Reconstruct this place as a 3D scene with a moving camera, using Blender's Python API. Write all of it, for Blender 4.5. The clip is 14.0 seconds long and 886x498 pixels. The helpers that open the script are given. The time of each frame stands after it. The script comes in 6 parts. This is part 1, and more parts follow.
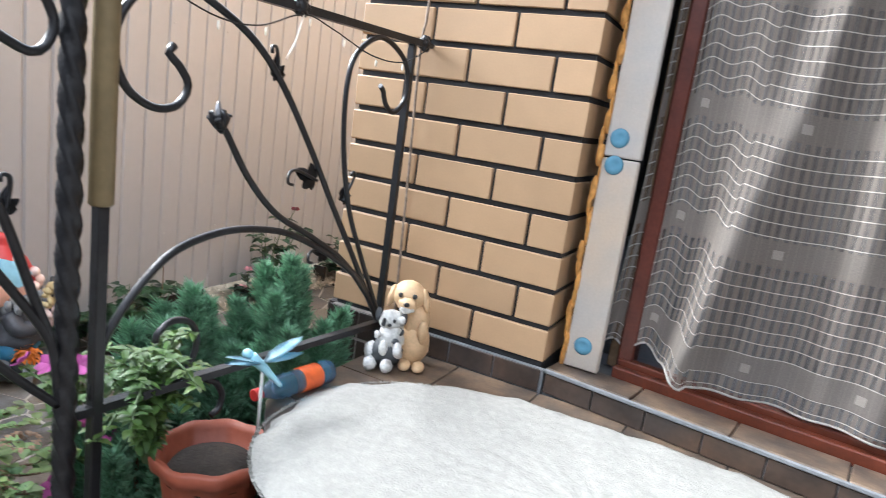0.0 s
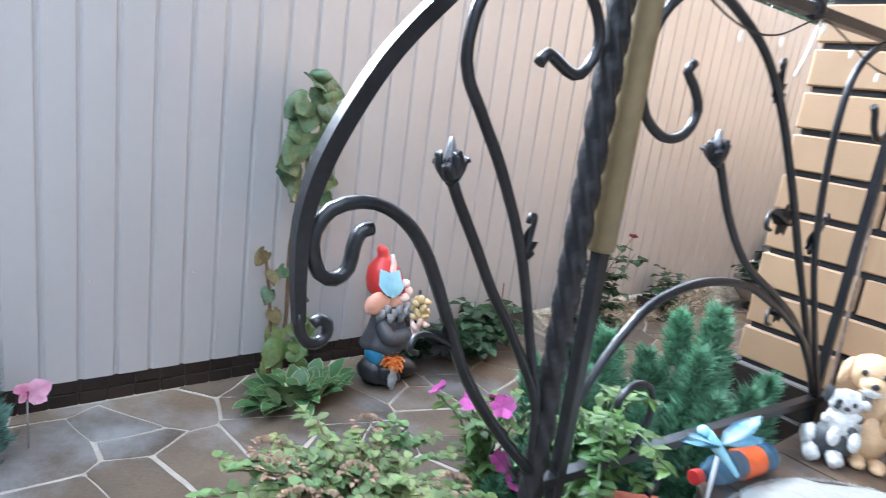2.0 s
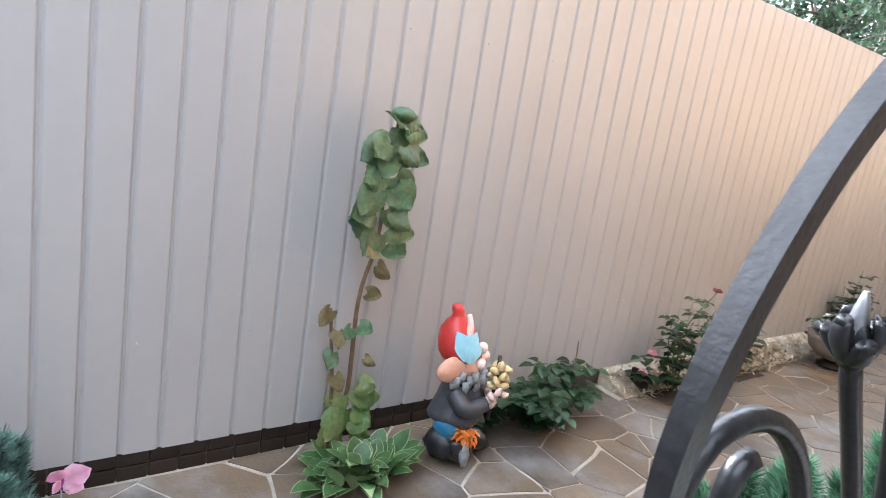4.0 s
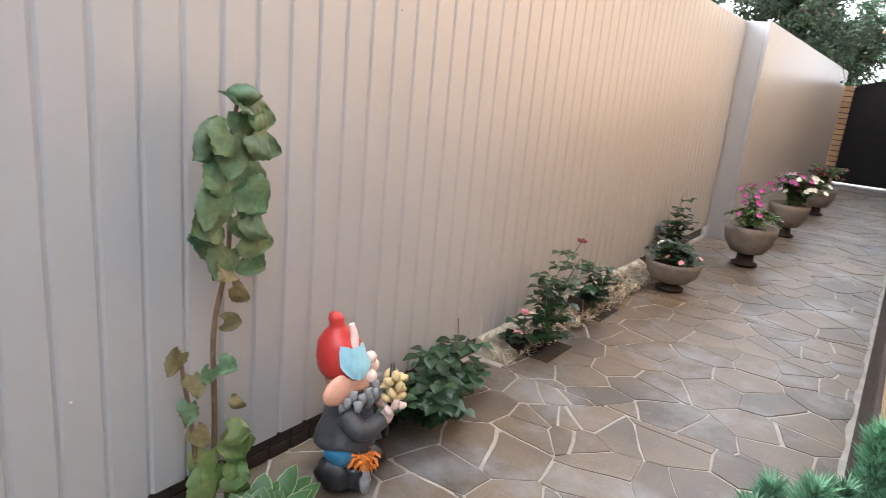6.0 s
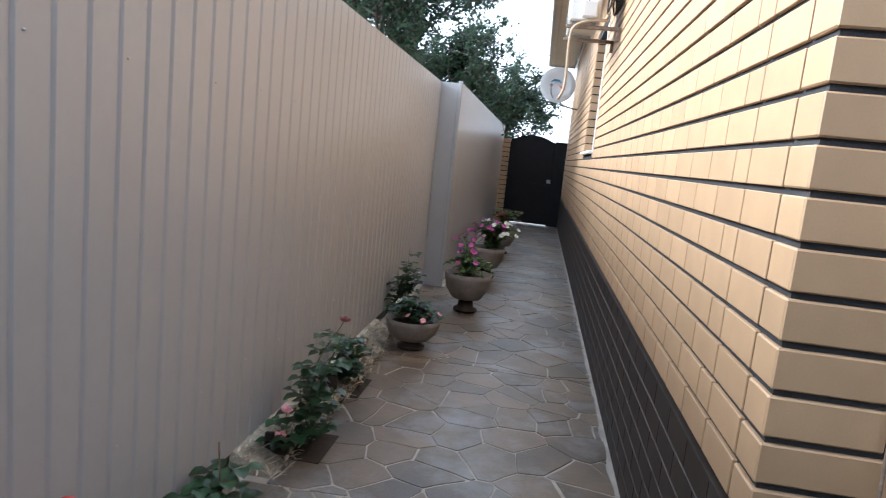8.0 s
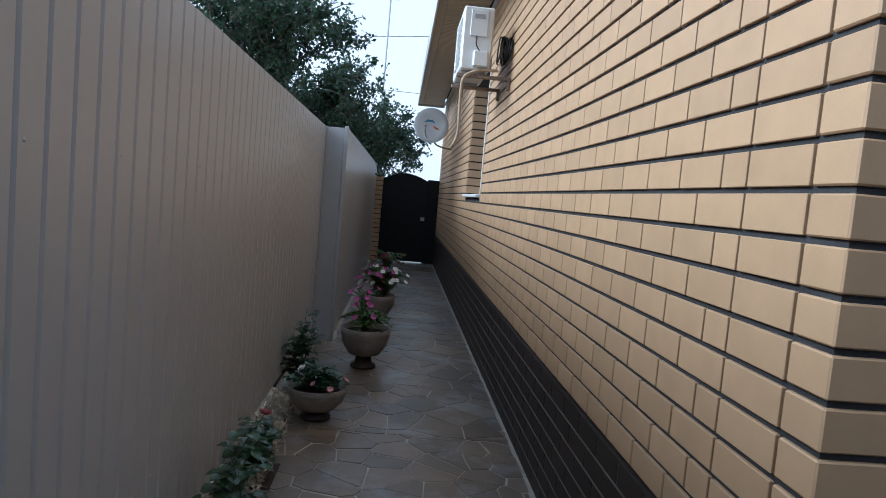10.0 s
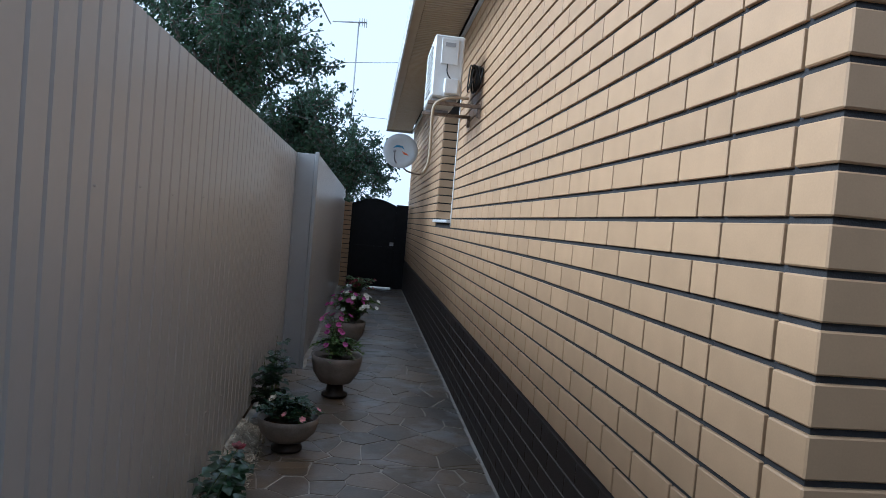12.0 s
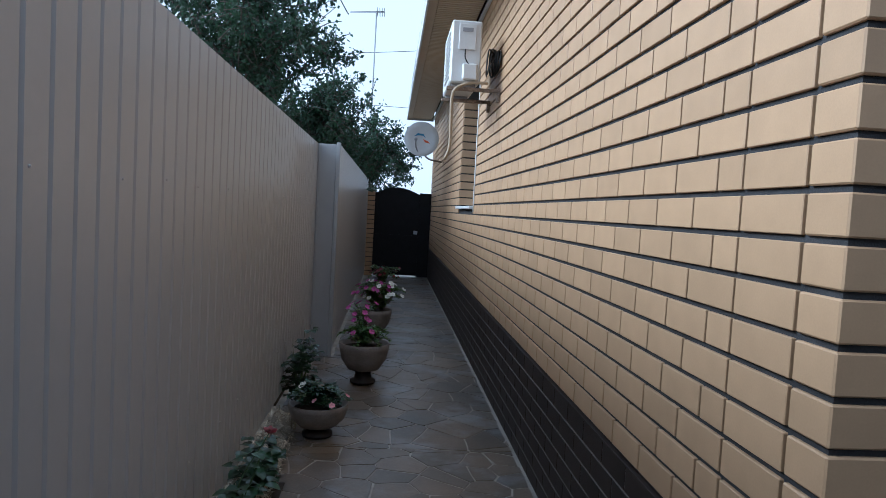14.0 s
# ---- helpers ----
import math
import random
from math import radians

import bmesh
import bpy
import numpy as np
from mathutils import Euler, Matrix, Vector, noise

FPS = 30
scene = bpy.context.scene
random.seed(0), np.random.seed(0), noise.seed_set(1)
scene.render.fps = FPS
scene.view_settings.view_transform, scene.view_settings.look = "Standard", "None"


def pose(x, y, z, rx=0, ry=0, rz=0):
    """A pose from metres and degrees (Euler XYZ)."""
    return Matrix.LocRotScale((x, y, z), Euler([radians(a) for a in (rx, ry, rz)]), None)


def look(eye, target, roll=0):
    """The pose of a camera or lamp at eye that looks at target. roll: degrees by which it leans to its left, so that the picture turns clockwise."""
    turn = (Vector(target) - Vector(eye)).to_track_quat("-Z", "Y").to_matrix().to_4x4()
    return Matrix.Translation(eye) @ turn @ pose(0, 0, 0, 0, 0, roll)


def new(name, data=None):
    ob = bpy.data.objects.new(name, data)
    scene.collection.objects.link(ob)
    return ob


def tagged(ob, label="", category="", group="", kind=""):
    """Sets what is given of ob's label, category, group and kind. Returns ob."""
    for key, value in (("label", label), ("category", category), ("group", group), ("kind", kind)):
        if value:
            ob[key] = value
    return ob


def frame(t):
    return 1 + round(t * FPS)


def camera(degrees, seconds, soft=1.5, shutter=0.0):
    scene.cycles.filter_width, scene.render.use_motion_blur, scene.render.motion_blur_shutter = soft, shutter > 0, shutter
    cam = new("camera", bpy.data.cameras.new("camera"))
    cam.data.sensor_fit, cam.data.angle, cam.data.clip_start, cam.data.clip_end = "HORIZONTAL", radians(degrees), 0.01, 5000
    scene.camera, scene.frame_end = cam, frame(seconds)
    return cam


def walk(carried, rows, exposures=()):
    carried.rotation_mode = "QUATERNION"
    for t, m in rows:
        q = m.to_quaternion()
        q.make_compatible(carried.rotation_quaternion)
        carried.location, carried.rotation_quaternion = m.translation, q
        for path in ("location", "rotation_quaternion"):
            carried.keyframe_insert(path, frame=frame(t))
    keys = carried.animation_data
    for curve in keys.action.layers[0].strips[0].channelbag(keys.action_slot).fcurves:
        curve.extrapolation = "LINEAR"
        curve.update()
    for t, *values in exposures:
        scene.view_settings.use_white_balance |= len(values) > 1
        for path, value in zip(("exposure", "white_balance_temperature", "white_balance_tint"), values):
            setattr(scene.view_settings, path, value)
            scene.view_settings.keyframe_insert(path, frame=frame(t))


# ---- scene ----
cam = camera(68.6, 14.0, soft=0.8, shutter=0.3)
PATH = [
    (0, (1.218, -1.711, 1.34), (0.357, 0.046, 0.928), 8.2),
    (0.5, (1.096, -1.749, 1.352), (0.112, -0.052, 0.963), 7.2),
    (1, (0.986, -1.789, 1.34), (-0.106, -0.17, 0.909), 8.1),
    (1.5, (0.916, -1.832, 1.33), (-0.398, -0.392, 0.881), 8.6),
    (2, (0.777, -1.774, 1.301), (-0.712, -0.525, 0.826), 7.7),
    (2.5, (0.633, -1.712, 1.304), (-1.0, -0.663, 0.822), 5.8),
    (3, (0.548, -1.727, 1.3), (-1.146, -0.754, 0.87), 7.9),
    (3.2, (0.506, -1.747, 1.301), (-1.173, -0.732, 0.913), 8.7),
    (5.3, (0.113, -1.796, 1.363), (-1.139, -0.314, 0.877), 6.3),
    (5.5, (0.069, -1.759, 1.35), (-1.152, -0.248, 0.875), 5.7),
    (6, (-0.076, -1.656, 1.38), (-1.176, -0.067, 0.865), 5.4),
    (6.5, (-0.215, -1.608, 1.379), (-1.018, 0.158, 0.892), 5.1),
    (7, (-0.365, -1.555, 1.398), (-0.796, 0.338, 0.918), 4.2),
    (7.5, (-0.462, -1.526, 1.414), (-0.856, 0.394, 1.02), 6.3),
    (8, (-0.534, -1.411, 1.428), (-0.8, 0.549, 1.136), 5.9),
    (8.2, (-0.563, -1.353, 1.438), (-0.753, 0.621, 1.173), 6.4),
    (10.3, (-0.886, -1.192, 1.552), (-0.716, 0.796, 1.421), 4.8),
    (10.5, (-0.892, -1.196, 1.551), (-0.705, 0.792, 1.441), 4.7),
    (11, (-0.887, -1.18, 1.562), (-0.676, 0.807, 1.48), 4.3),
    (11.5, (-0.891, -1.188, 1.558), (-0.649, 0.796, 1.493), 4.7),
    (12, (-0.901, -1.181, 1.559), (-0.665, 0.804, 1.485), 4.9),
    (12.5, (-0.9, -1.174, 1.551), (-0.683, 0.812, 1.456), 5.2),
    (13, (-0.902, -1.191, 1.555), (-0.696, 0.796, 1.462), 4.7),
    (13.5, (-0.896, -1.197, 1.544), (-0.73, 0.792, 1.418), 3.1),
    (14, (-0.89, -1.205, 1.544), (-0.727, 0.785, 1.428), 3.2),
]
walk(cam, [(t, look(eye, target, roll)) for t, eye, target, roll in PATH],
     exposures=((0.0, 2.42, 5500, 6), (1.0, 2.6, 5200, 6), (2.0, 2.76, 5050, 5), (3.0, 2.77, 5250, 6), (5.5, 2.66, 5650, 7), (6.0, 2.62, 5750, 7),
                (7.0, 1.7, 5850, 9), (8.2, 1.5, 5000, 4), (10.3, 0.3, 4750, 2), (14.0, 0.3, 4600, 2)))

# ---- light ----
world = bpy.data.worlds.new("world")
scene.world = world
world.use_nodes = True
wn = world.node_tree.nodes
sky = wn.new("ShaderNodeTexSky")
sky.sky_type, sky.sun_disc = "NISHITA", False
SUN_EL, SUN_DIR = radians(31), Vector((-0.98, -0.05, 0.0)).normalized()
sky.sun_elevation, sky.sun_rotation = SUN_EL, math.atan2(SUN_DIR.x, SUN_DIR.y)
sky.dust_density, sky.ozone_density = 5.0, 1.5
haze = wn.new("ShaderNodeHueSaturation")  # thin white cloud over the blue
haze.inputs["Saturation"].default_value = 0.85
veil = wn.new("ShaderNodeMix")
veil.data_type = "RGBA"
veil.inputs["Factor"].default_value = 0.75
veil.inputs["B"].default_value = (7.3, 6.95, 6.8, 1)
world.node_tree.links.new(sky.outputs[0], haze.inputs["Color"])
world.node_tree.links.new(haze.outputs[0], veil.inputs["A"])
world.node_tree.links.new(veil.outputs["Result"], wn["Background"].inputs[0])
wn["Background"].inputs[1].default_value = 0.15
sun = new("sun", bpy.data.lights.new("sun", "SUN"))
sun.data.energy, sun.data.angle, sun.data.color = 3.2, radians(27), (1.0, 0.93, 0.84)
sun.matrix_world = look(SUN_DIR * 20 * math.cos(SUN_EL) + Vector((0, 0, 20 * math.sin(SUN_EL))), (0, 0, 0))
scene.view_settings.exposure = 0.0


# ---- materials ----
def material(name, color, rough=0.6, metal=0.0, vary=0.15, scale=6.0, fine=60.0, bump=0.15, each=0.0, island=0.0,
             tint=None, tint_scale=2.0, tint_amount=0.5, spec=0.5, translucent=0.0, each_tint=None):
    """A painted, stone, clay or leaf surface: colour that varies at two scales, stains of a second colour, and fine relief."""
    m = bpy.data.materials.new(name)
    m.use_nodes = True
    nt = m.node_tree
    n, l = nt.nodes, nt.links
    b = n["Principled BSDF"]
    b.inputs["Roughness"].default_value, b.inputs["Metallic"].default_value = rough, metal
    b.inputs["Specular IOR Level"].default_value = spec
    geo = n.new("ShaderNodeNewGeometry")

    def noise_at(sc, detail):
        t = n.new("ShaderNodeTexNoise")
        t.inputs["Scale"].default_value, t.inputs["Detail"].default_value = sc, detail
        l.new(geo.outputs["Position"], t.inputs["Vector"])
        return t.outputs["Fac"]

    def ramp(src, lo, hi):
        r = n.new("ShaderNodeMapRange")
        r.inputs[1].default_value, r.inputs[2].default_value = 0.3, 0.7
        r.inputs[3].default_value, r.inputs[4].default_value = lo, hi
        l.new(src, r.inputs[0])
        return r.outputs[0]

    def times(a, c):
        k = n.new("ShaderNodeMath")
        k.operation = "MULTIPLY"
        l.new(a, k.inputs[0])
        l.new(c, k.inputs[1])
        return k.outputs[0]

    value = times(ramp(noise_at(scale, 4), 1 - vary, 1 + vary), ramp(noise_at(fine, 3), 1 - vary * 0.6, 1 + vary * 0.6))
    if each:
        oi = n.new("ShaderNodeObjectInfo")
        r = n.new("ShaderNodeMapRange")
        r.inputs[3].default_value, r.inputs[4].default_value = 1 - each, 1 + each
        l.new(oi.outputs["Random"], r.inputs[0])
        value = times(value, r.outputs[0])
    if island:
        r = n.new("ShaderNodeMapRange")
        r.inputs[3].default_value, r.inputs[4].default_value = 1 - island, 1 + island
        l.new(geo.outputs["Random Per Island"], r.inputs[0])
        value = times(value, r.outputs[0])
    base = n.new("ShaderNodeMix")
    base.data_type = "RGBA"
    base.inputs["A"].default_value = (*color, 1)
    base.inputs["B"].default_value = (*(tint or color), 1)
    base.inputs["Factor"].default_value = 0.0
    if tint:
        l.new(ramp(noise_at(tint_scale, 5), 0.0, tint_amount), base.inputs["Factor"])
    if each_tint:
        oi = n.new("ShaderNodeObjectInfo")
        r = n.new("ShaderNodeMapRange")
        r.inputs[1].default_value, r.inputs[2].default_value, r.inputs[4].default_value = 0.45, 1.0, 0.75
        l.new(oi.outputs["Random"], r.inputs[0])
        own = n.new("ShaderNodeMix")
        own.data_type = "RGBA"
        own.inputs["B"].default_value = (*each_tint, 1)
        l.new(r.outputs[0], own.inputs["Factor"])
        l.new(base.outputs["Result"], own.inputs["A"])
        base = own
    mul = n.new("ShaderNodeVectorMath")
    mul.operation = "SCALE"
    l.new(base.outputs["Result"], mul.inputs[0])
    l.new(value, mul.inputs["Scale"])
    l.new(mul.outputs[0], b.inputs["Base Color"])
    if bump:
        bp = n.new("ShaderNodeBump")
        bp.inputs["Strength"].default_value, bp.inputs["Distance"].default_value = bump, 0.004
        l.new(noise_at(fine * 1.5, 4), bp.inputs["Height"])
        l.new(bp.outputs[0], b.inputs["Normal"])
    if translucent:
        tr = n.new("ShaderNodeBsdfTranslucent")
        l.new(mul.outputs[0], tr.inputs[0])
        mx = n.new("ShaderNodeMixShader")
        mx.inputs[0].default_value = translucent
        l.new(b.outputs[0], mx.inputs[1])
        l.new(tr.outputs[0], mx.inputs[2])
        l.new(mx.outputs[0], n["Material Output"].inputs[0])
    return m


M = {}
M["brick"] = material("sand_brick", (0.4, 0.259, 0.142), 0.5, vary=0.05, scale=9, fine=180, bump=0.07, each=0.07, island=0.07)
M["mortar"] = material("black_mortar", (0.028, 0.028, 0.03), 0.85, vary=0.3, fine=200, bump=0.4)
M["plinth"] = material("brown_plinth_tile", (0.026, 0.0185, 0.0145), 0.5, vary=0.2, scale=7, fine=150, bump=0.1, each=0.2, island=0.2, spec=0.3)
M["plinth_joint"] = material("plinth_joint", (0.24, 0.215, 0.19), 0.85, vary=0.25, fine=200)
M["footing_joint"] = material("footing_joint", (0.055, 0.045, 0.038), 0.85, vary=0.3, fine=200)
M["fence"] = material("fence_paint", (0.412, 0.402, 0.398), 0.3, vary=0.025, scale=1.5, fine=30, bump=0.02, each=0.015)
# cooler than the sheets: the sky's reflection on the jog sheet is in the colour
M["fence_trim"] = material("fence_trim_sky_tinted", (0.33, 0.335, 0.34), 0.35, vary=0.03, bump=0.02)
M["screw"] = material("zinc_screw", (0.5, 0.49, 0.48), 0.45, 0.6, vary=0.1)
M["stone"] = material("flagstone", (0.076, 0.069, 0.06), 0.38, vary=0.16, scale=5, fine=70, bump=0.35, each=0.2,
                      tint=(0.2, 0.138, 0.078), tint_scale=1.3, tint_amount=0.7, each_tint=(0.15, 0.112, 0.074))


def add_bloom(m, color, scale, low, high, amount):
    """Pale lime bloom that has dried on a surface in uneven blotches."""
    n, l = m.node_tree.nodes, m.node_tree.links
    b = n["Principled BSDF"]
    src = b.inputs["Base Color"].links[0].from_socket
    geo, tex, edge, mix = n.new("ShaderNodeNewGeometry"), n.new("ShaderNodeTexNoise"), n.new("ShaderNodeMapRange"), n.new("ShaderNodeMix")
    tex.inputs["Scale"].default_value, tex.inputs["Detail"].default_value, tex.inputs["Roughness"].default_value = scale, 7, 0.65
    for i, q in ((1, low), (2, high), (3, 0.0), (4, amount)):
        edge.inputs[i].default_value = q
    mix.data_type = "RGBA"
    mix.inputs["B"].default_value = (*color, 1)
    l.new(geo.outputs["Position"], tex.inputs["Vector"])
    l.new(tex.outputs["Fac"], edge.inputs[0])
    l.new(edge.outputs[0], mix.inputs["Factor"])
    l.new(src, mix.inputs["A"])
    l.new(mix.outputs["Result"], b.inputs["Base Color"])


add_bloom(M["stone"], (0.25, 0.258, 0.265), 1.9, 0.5, 0.66, 0.7)
M["grout"] = material("pale_grout", (0.37, 0.335, 0.285), 0.85, vary=0.2, scale=8, fine=120, bump=0.4)
# extra dark, so the flat planting pits read as shaded holes
M["earth"] = material("earth", (0.03, 0.022, 0.016), 0.95, vary=0.4, scale=12, fine=90, bump=0.8)
M["ground"] = material("dry_ground", (0.3, 0.27, 0.22), 0.95, vary=0.25, scale=0.7, fine=12, bump=0.4)
M["mulch"] = material("pale_mulch", (0.52, 0.46, 0.35), 0.9, vary=0.35, scale=14, fine=120, bump=0.8, island=0.5, tint=(0.1, 0.07, 0.045), tint_scale=9, tint_amount=0.5)
M["iron"] = material("black_iron", (0.022, 0.022, 0.024), 0.32, 0.35, vary=0.25, scale=20, fine=120, bump=0.12)
M["silver"] = material("silver_grey_iron", (0.3, 0.3, 0.315), 0.4, 0.7, vary=0.3, scale=40)
M["sleeve"] = material("beige_pvc", (0.2, 0.15, 0.075), 0.5, vary=0.12, scale=8)
M["porch_tile"] = material("brown_porch_tile", (0.07, 0.06, 0.054), 0.28, vary=0.25, scale=9, fine=60, bump=0.1, each=0.15,
                           tint=(0.2, 0.135, 0.085), tint_scale=9, tint_amount=0.85)
M["porch_grout"] = material("grey_grout", (0.17, 0.18, 0.19), 0.8, vary=0.2)
M["skirt"] = material("dark_skirting_tile", (0.034, 0.028, 0.025), 0.3, vary=0.25, scale=9, each=0.15, tint=(0.11, 0.065, 0.04), tint_scale=7, tint_amount=0.6)
M["rug"] = material("white_rug", (0.31, 0.303, 0.278), 0.95, vary=0.09, scale=45, fine=130, bump=0.7)
M["foam"] = material("white_foam_board", (0.43, 0.41, 0.38), 0.8, vary=0.05, scale=10, fine=150, bump=0.25, tint=(0.6, 0.36, 0.14), tint_scale=5, tint_amount=0.35)
M["foam_glue"] = material("orange_mounting_foam", (0.55, 0.27, 0.07), 0.9, vary=0.3, scale=40, bump=0.8)
M["washer"] = material("blue_plastic", (0.1, 0.25, 0.35), 0.5, vary=0.1, scale=30)
M["frame"] = material("red_brown_wood", (0.09, 0.023, 0.014), 0.35, vary=0.2, scale=14, fine=90, bump=0.15)
M["sill_wood"] = material("red_varnished_wood", (0.11, 0.026, 0.012), 0.3, vary=0.2, scale=20, fine=120)
M["dark_room"] = material("dim_plaster", (0.22, 0.22, 0.23), 0.9)
M["room_floor"] = material("grey_blue_linoleum", (0.16, 0.18, 0.21), 0.5)
# dark, so the unseen yard wall bounces little sun onto the fence
M["yard_wall"] = material("dark_low_bounce_plaster", (0.13, 0.13, 0.135), 0.9, vary=0.15, scale=2, fine=60, bump=0.4)
M["white_metal"] = material("white_enamel", (0.66, 0.66, 0.65), 0.35, vary=0.04, scale=8, bump=0.03)
M["grey_plastic"] = material("grey_plastic", (0.3, 0.3, 0.31), 0.5)
M["black_rubber"] = material("black_rubber", (0.015, 0.015, 0.015), 0.5)
M["rust"] = material("rusty_bracket", (0.25, 0.19, 0.145), 0.6, 0.3, vary=0.3, scale=30)
M["soffit"] = material("beige_soffit", (0.36, 0.28, 0.185), 0.5, vary=0.06, scale=4, bump=0.05)
M["fascia"] = material("grey_fascia", (0.5, 0.5, 0.5), 0.4, vary=0.08)
M["roof"] = material("roof_metal", (0.16, 0.07, 0.05), 0.4, 0.2)
M["gate"] = material("black_gate", (0.008, 0.008, 0.009), 0.6, vary=0.2, spec=0.25)
M["glass"] = material("window_glass", (0.03, 0.035, 0.04), 0.05, vary=0.0, bump=0.0, spec=1.0)
M["bowl"] = material("concrete_bowl", (0.22, 0.195, 0.17), 0.75, vary=0.18, scale=12, fine=90, bump=0.4, tint=(0.17, 0.13, 0.1), tint_scale=5)
M["terracotta"] = material("terracotta_plastic", (0.3, 0.078, 0.04), 0.5, vary=0.1, scale=10)
M["leaf"] = material("garden_leaf", (0.075, 0.155, 0.04), 0.45, vary=0.25, scale=9, island=0.35, bump=0.1, tint=(0.2, 0.22, 0.05), tint_scale=6, tint_amount=0.5, translucent=0.25)
M["leaf_dark"] = material("rose_leaf", (0.025, 0.06, 0.024), 0.35, vary=0.2, scale=9, island=0.35, bump=0.1, translucent=0.2)
M["leaf_tree"] = material("tree_leaf", (0.028, 0.06, 0.028), 0.45, vary=0.25, scale=2, island=0.4, bump=0.0, translucent=0.3)
M["leaf_lime"] = material("lime_leaf", (0.1, 0.2, 0.06), 0.5, vary=0.25, scale=9, island=0.35, bump=0.1, tint=(0.36, 0.3, 0.12), tint_scale=8, tint_amount=0.5, translucent=0.25)
M["leaf_brown"] = material("rusty_seed_head", (0.24, 0.155, 0.095), 0.8, vary=0.3, scale=20, island=0.3)
M["leaf_sun"] = material("sunflower_leaf", (0.07, 0.165, 0.09), 0.5, vary=0.3, scale=14, island=0.2, tint=(0.3, 0.27, 0.1), tint_scale=12, tint_amount=0.5, each=0.2, translucent=0.2)
M["leaf_dry"] = material("withered_leaf", (0.15, 0.125, 0.055), 0.8, vary=0.3, scale=12, island=0.3)
M["hosta"] = material("hosta_leaf", (0.06, 0.135, 0.045), 0.4, vary=0.2, scale=12, island=0.25, translucent=0.2)
M["hosta_edge"] = material("hosta_pale_edge", (0.27, 0.34, 0.16), 0.5, vary=0.15, scale=12)
M["thuja"] = material("thuja_green", (0.165, 0.325, 0.19), 0.55, vary=0.25, scale=10, island=0.35, translucent=0.25)
M["juniper"] = material("juniper_blue_green", (0.13, 0.23, 0.19), 0.6, vary=0.25, scale=10, island=0.35, translucent=0.15)
M["stem"] = material("brown_stem", (0.14, 0.09, 0.05), 0.8, vary=0.3, scale=25, bump=0.4)
M["green_stem"] = material("green_stem", (0.08, 0.13, 0.05), 0.6, vary=0.2, scale=25)
M["bark"] = material("bark", (0.09, 0.07, 0.055), 0.9, vary=0.3, scale=8, bump=0.7)
M["magenta"] = material("magenta_petal", (0.45, 0.08, 0.3), 0.6, vary=0.15, scale=30, island=0.2, translucent=0.2)
M["pink"] = material("pink_petal", (0.8, 0.36, 0.42), 0.6, vary=0.12, scale=30, island=0.15, translucent=0.2)
M["pale_petal"] = material("pale_pink_plastic", (0.8, 0.5, 0.62), 0.4, vary=0.1, scale=40, tint=(0.7, 0.2, 0.42), tint_scale=30, tint_amount=0.5)
M["white_petal"] = material("white_petal", (0.82, 0.8, 0.72), 0.6, vary=0.08, scale=30, translucent=0.2)
M["red_petal"] = material("dark_red_petal", (0.13, 0.008, 0.012), 0.5, vary=0.2, scale=30, island=0.2)
M["red"] = material("red_glaze", (0.5, 0.035, 0.03), 0.4, vary=0.12, scale=14, bump=0.08)
M["skin"] = material("painted_skin", (0.74, 0.4, 0.28), 0.45, vary=0.08, scale=14)
M["pale_pink"] = material("pale_pink_glaze", (0.82, 0.62, 0.55), 0.45, vary=0.08, scale=14)
M["sky_blue"] = material("blue_patch", (0.36, 0.64, 0.75), 0.4, vary=0.08, scale=14)
M["blue"] = material("blue_glaze", (0.06, 0.24, 0.42), 0.35, vary=0.15, scale=14)
M["grey_beard"] = material("grey_beard", (0.3, 0.305, 0.31), 0.6, vary=0.3, scale=40, bump=0.5)
M["charcoal"] = material("charcoal_glaze", (0.06, 0.06, 0.068), 0.45, vary=0.25, scale=18)
M["boot"] = material("black_boot", (0.02, 0.02, 0.022), 0.35, vary=0.3, scale=18)
M["orange"] = material("orange_glaze", (0.72, 0.22, 0.03), 0.5, vary=0.15, scale=30, bump=0.4)
M["straw"] = material("straw_glaze", (0.68, 0.52, 0.26), 0.5, vary=0.15, scale=40, bump=0.3)
M["cream"] = material("cream_fur", (0.64, 0.44, 0.25), 0.55, vary=0.12, scale=25, fine=140, bump=0.3)
M["white_fur"] = material("white_fur", (0.62, 0.61, 0.58), 0.55, vary=0.3, scale=30, fine=140, bump=0.3)
M["grey_fur"] = material("grey_fur", (0.06, 0.065, 0.07), 0.55, vary=0.3, scale=30, bump=0.3)
M["wing"] = material("blue_wing", (0.3, 0.62, 0.8), 0.3, vary=0.15, scale=30, tint=(0.75, 0.85, 0.9), tint_scale=25, tint_amount=0.7)
M["bottle"] = material("blue_bottle_plastic", (0.16, 0.4, 0.62), 0.1, vary=0.1, scale=20, spec=0.8)
M["bottle"].node_tree.nodes["Principled BSDF"].inputs["Transmission Weight"].default_value = 0.8
M["label_red"] = material("red_label", (0.72, 0.13, 0.03), 0.4, vary=0.1, scale=30)
M["bulb"] = material("clear_bulb", (0.8, 0.78, 0.7), 0.15, vary=0.05)


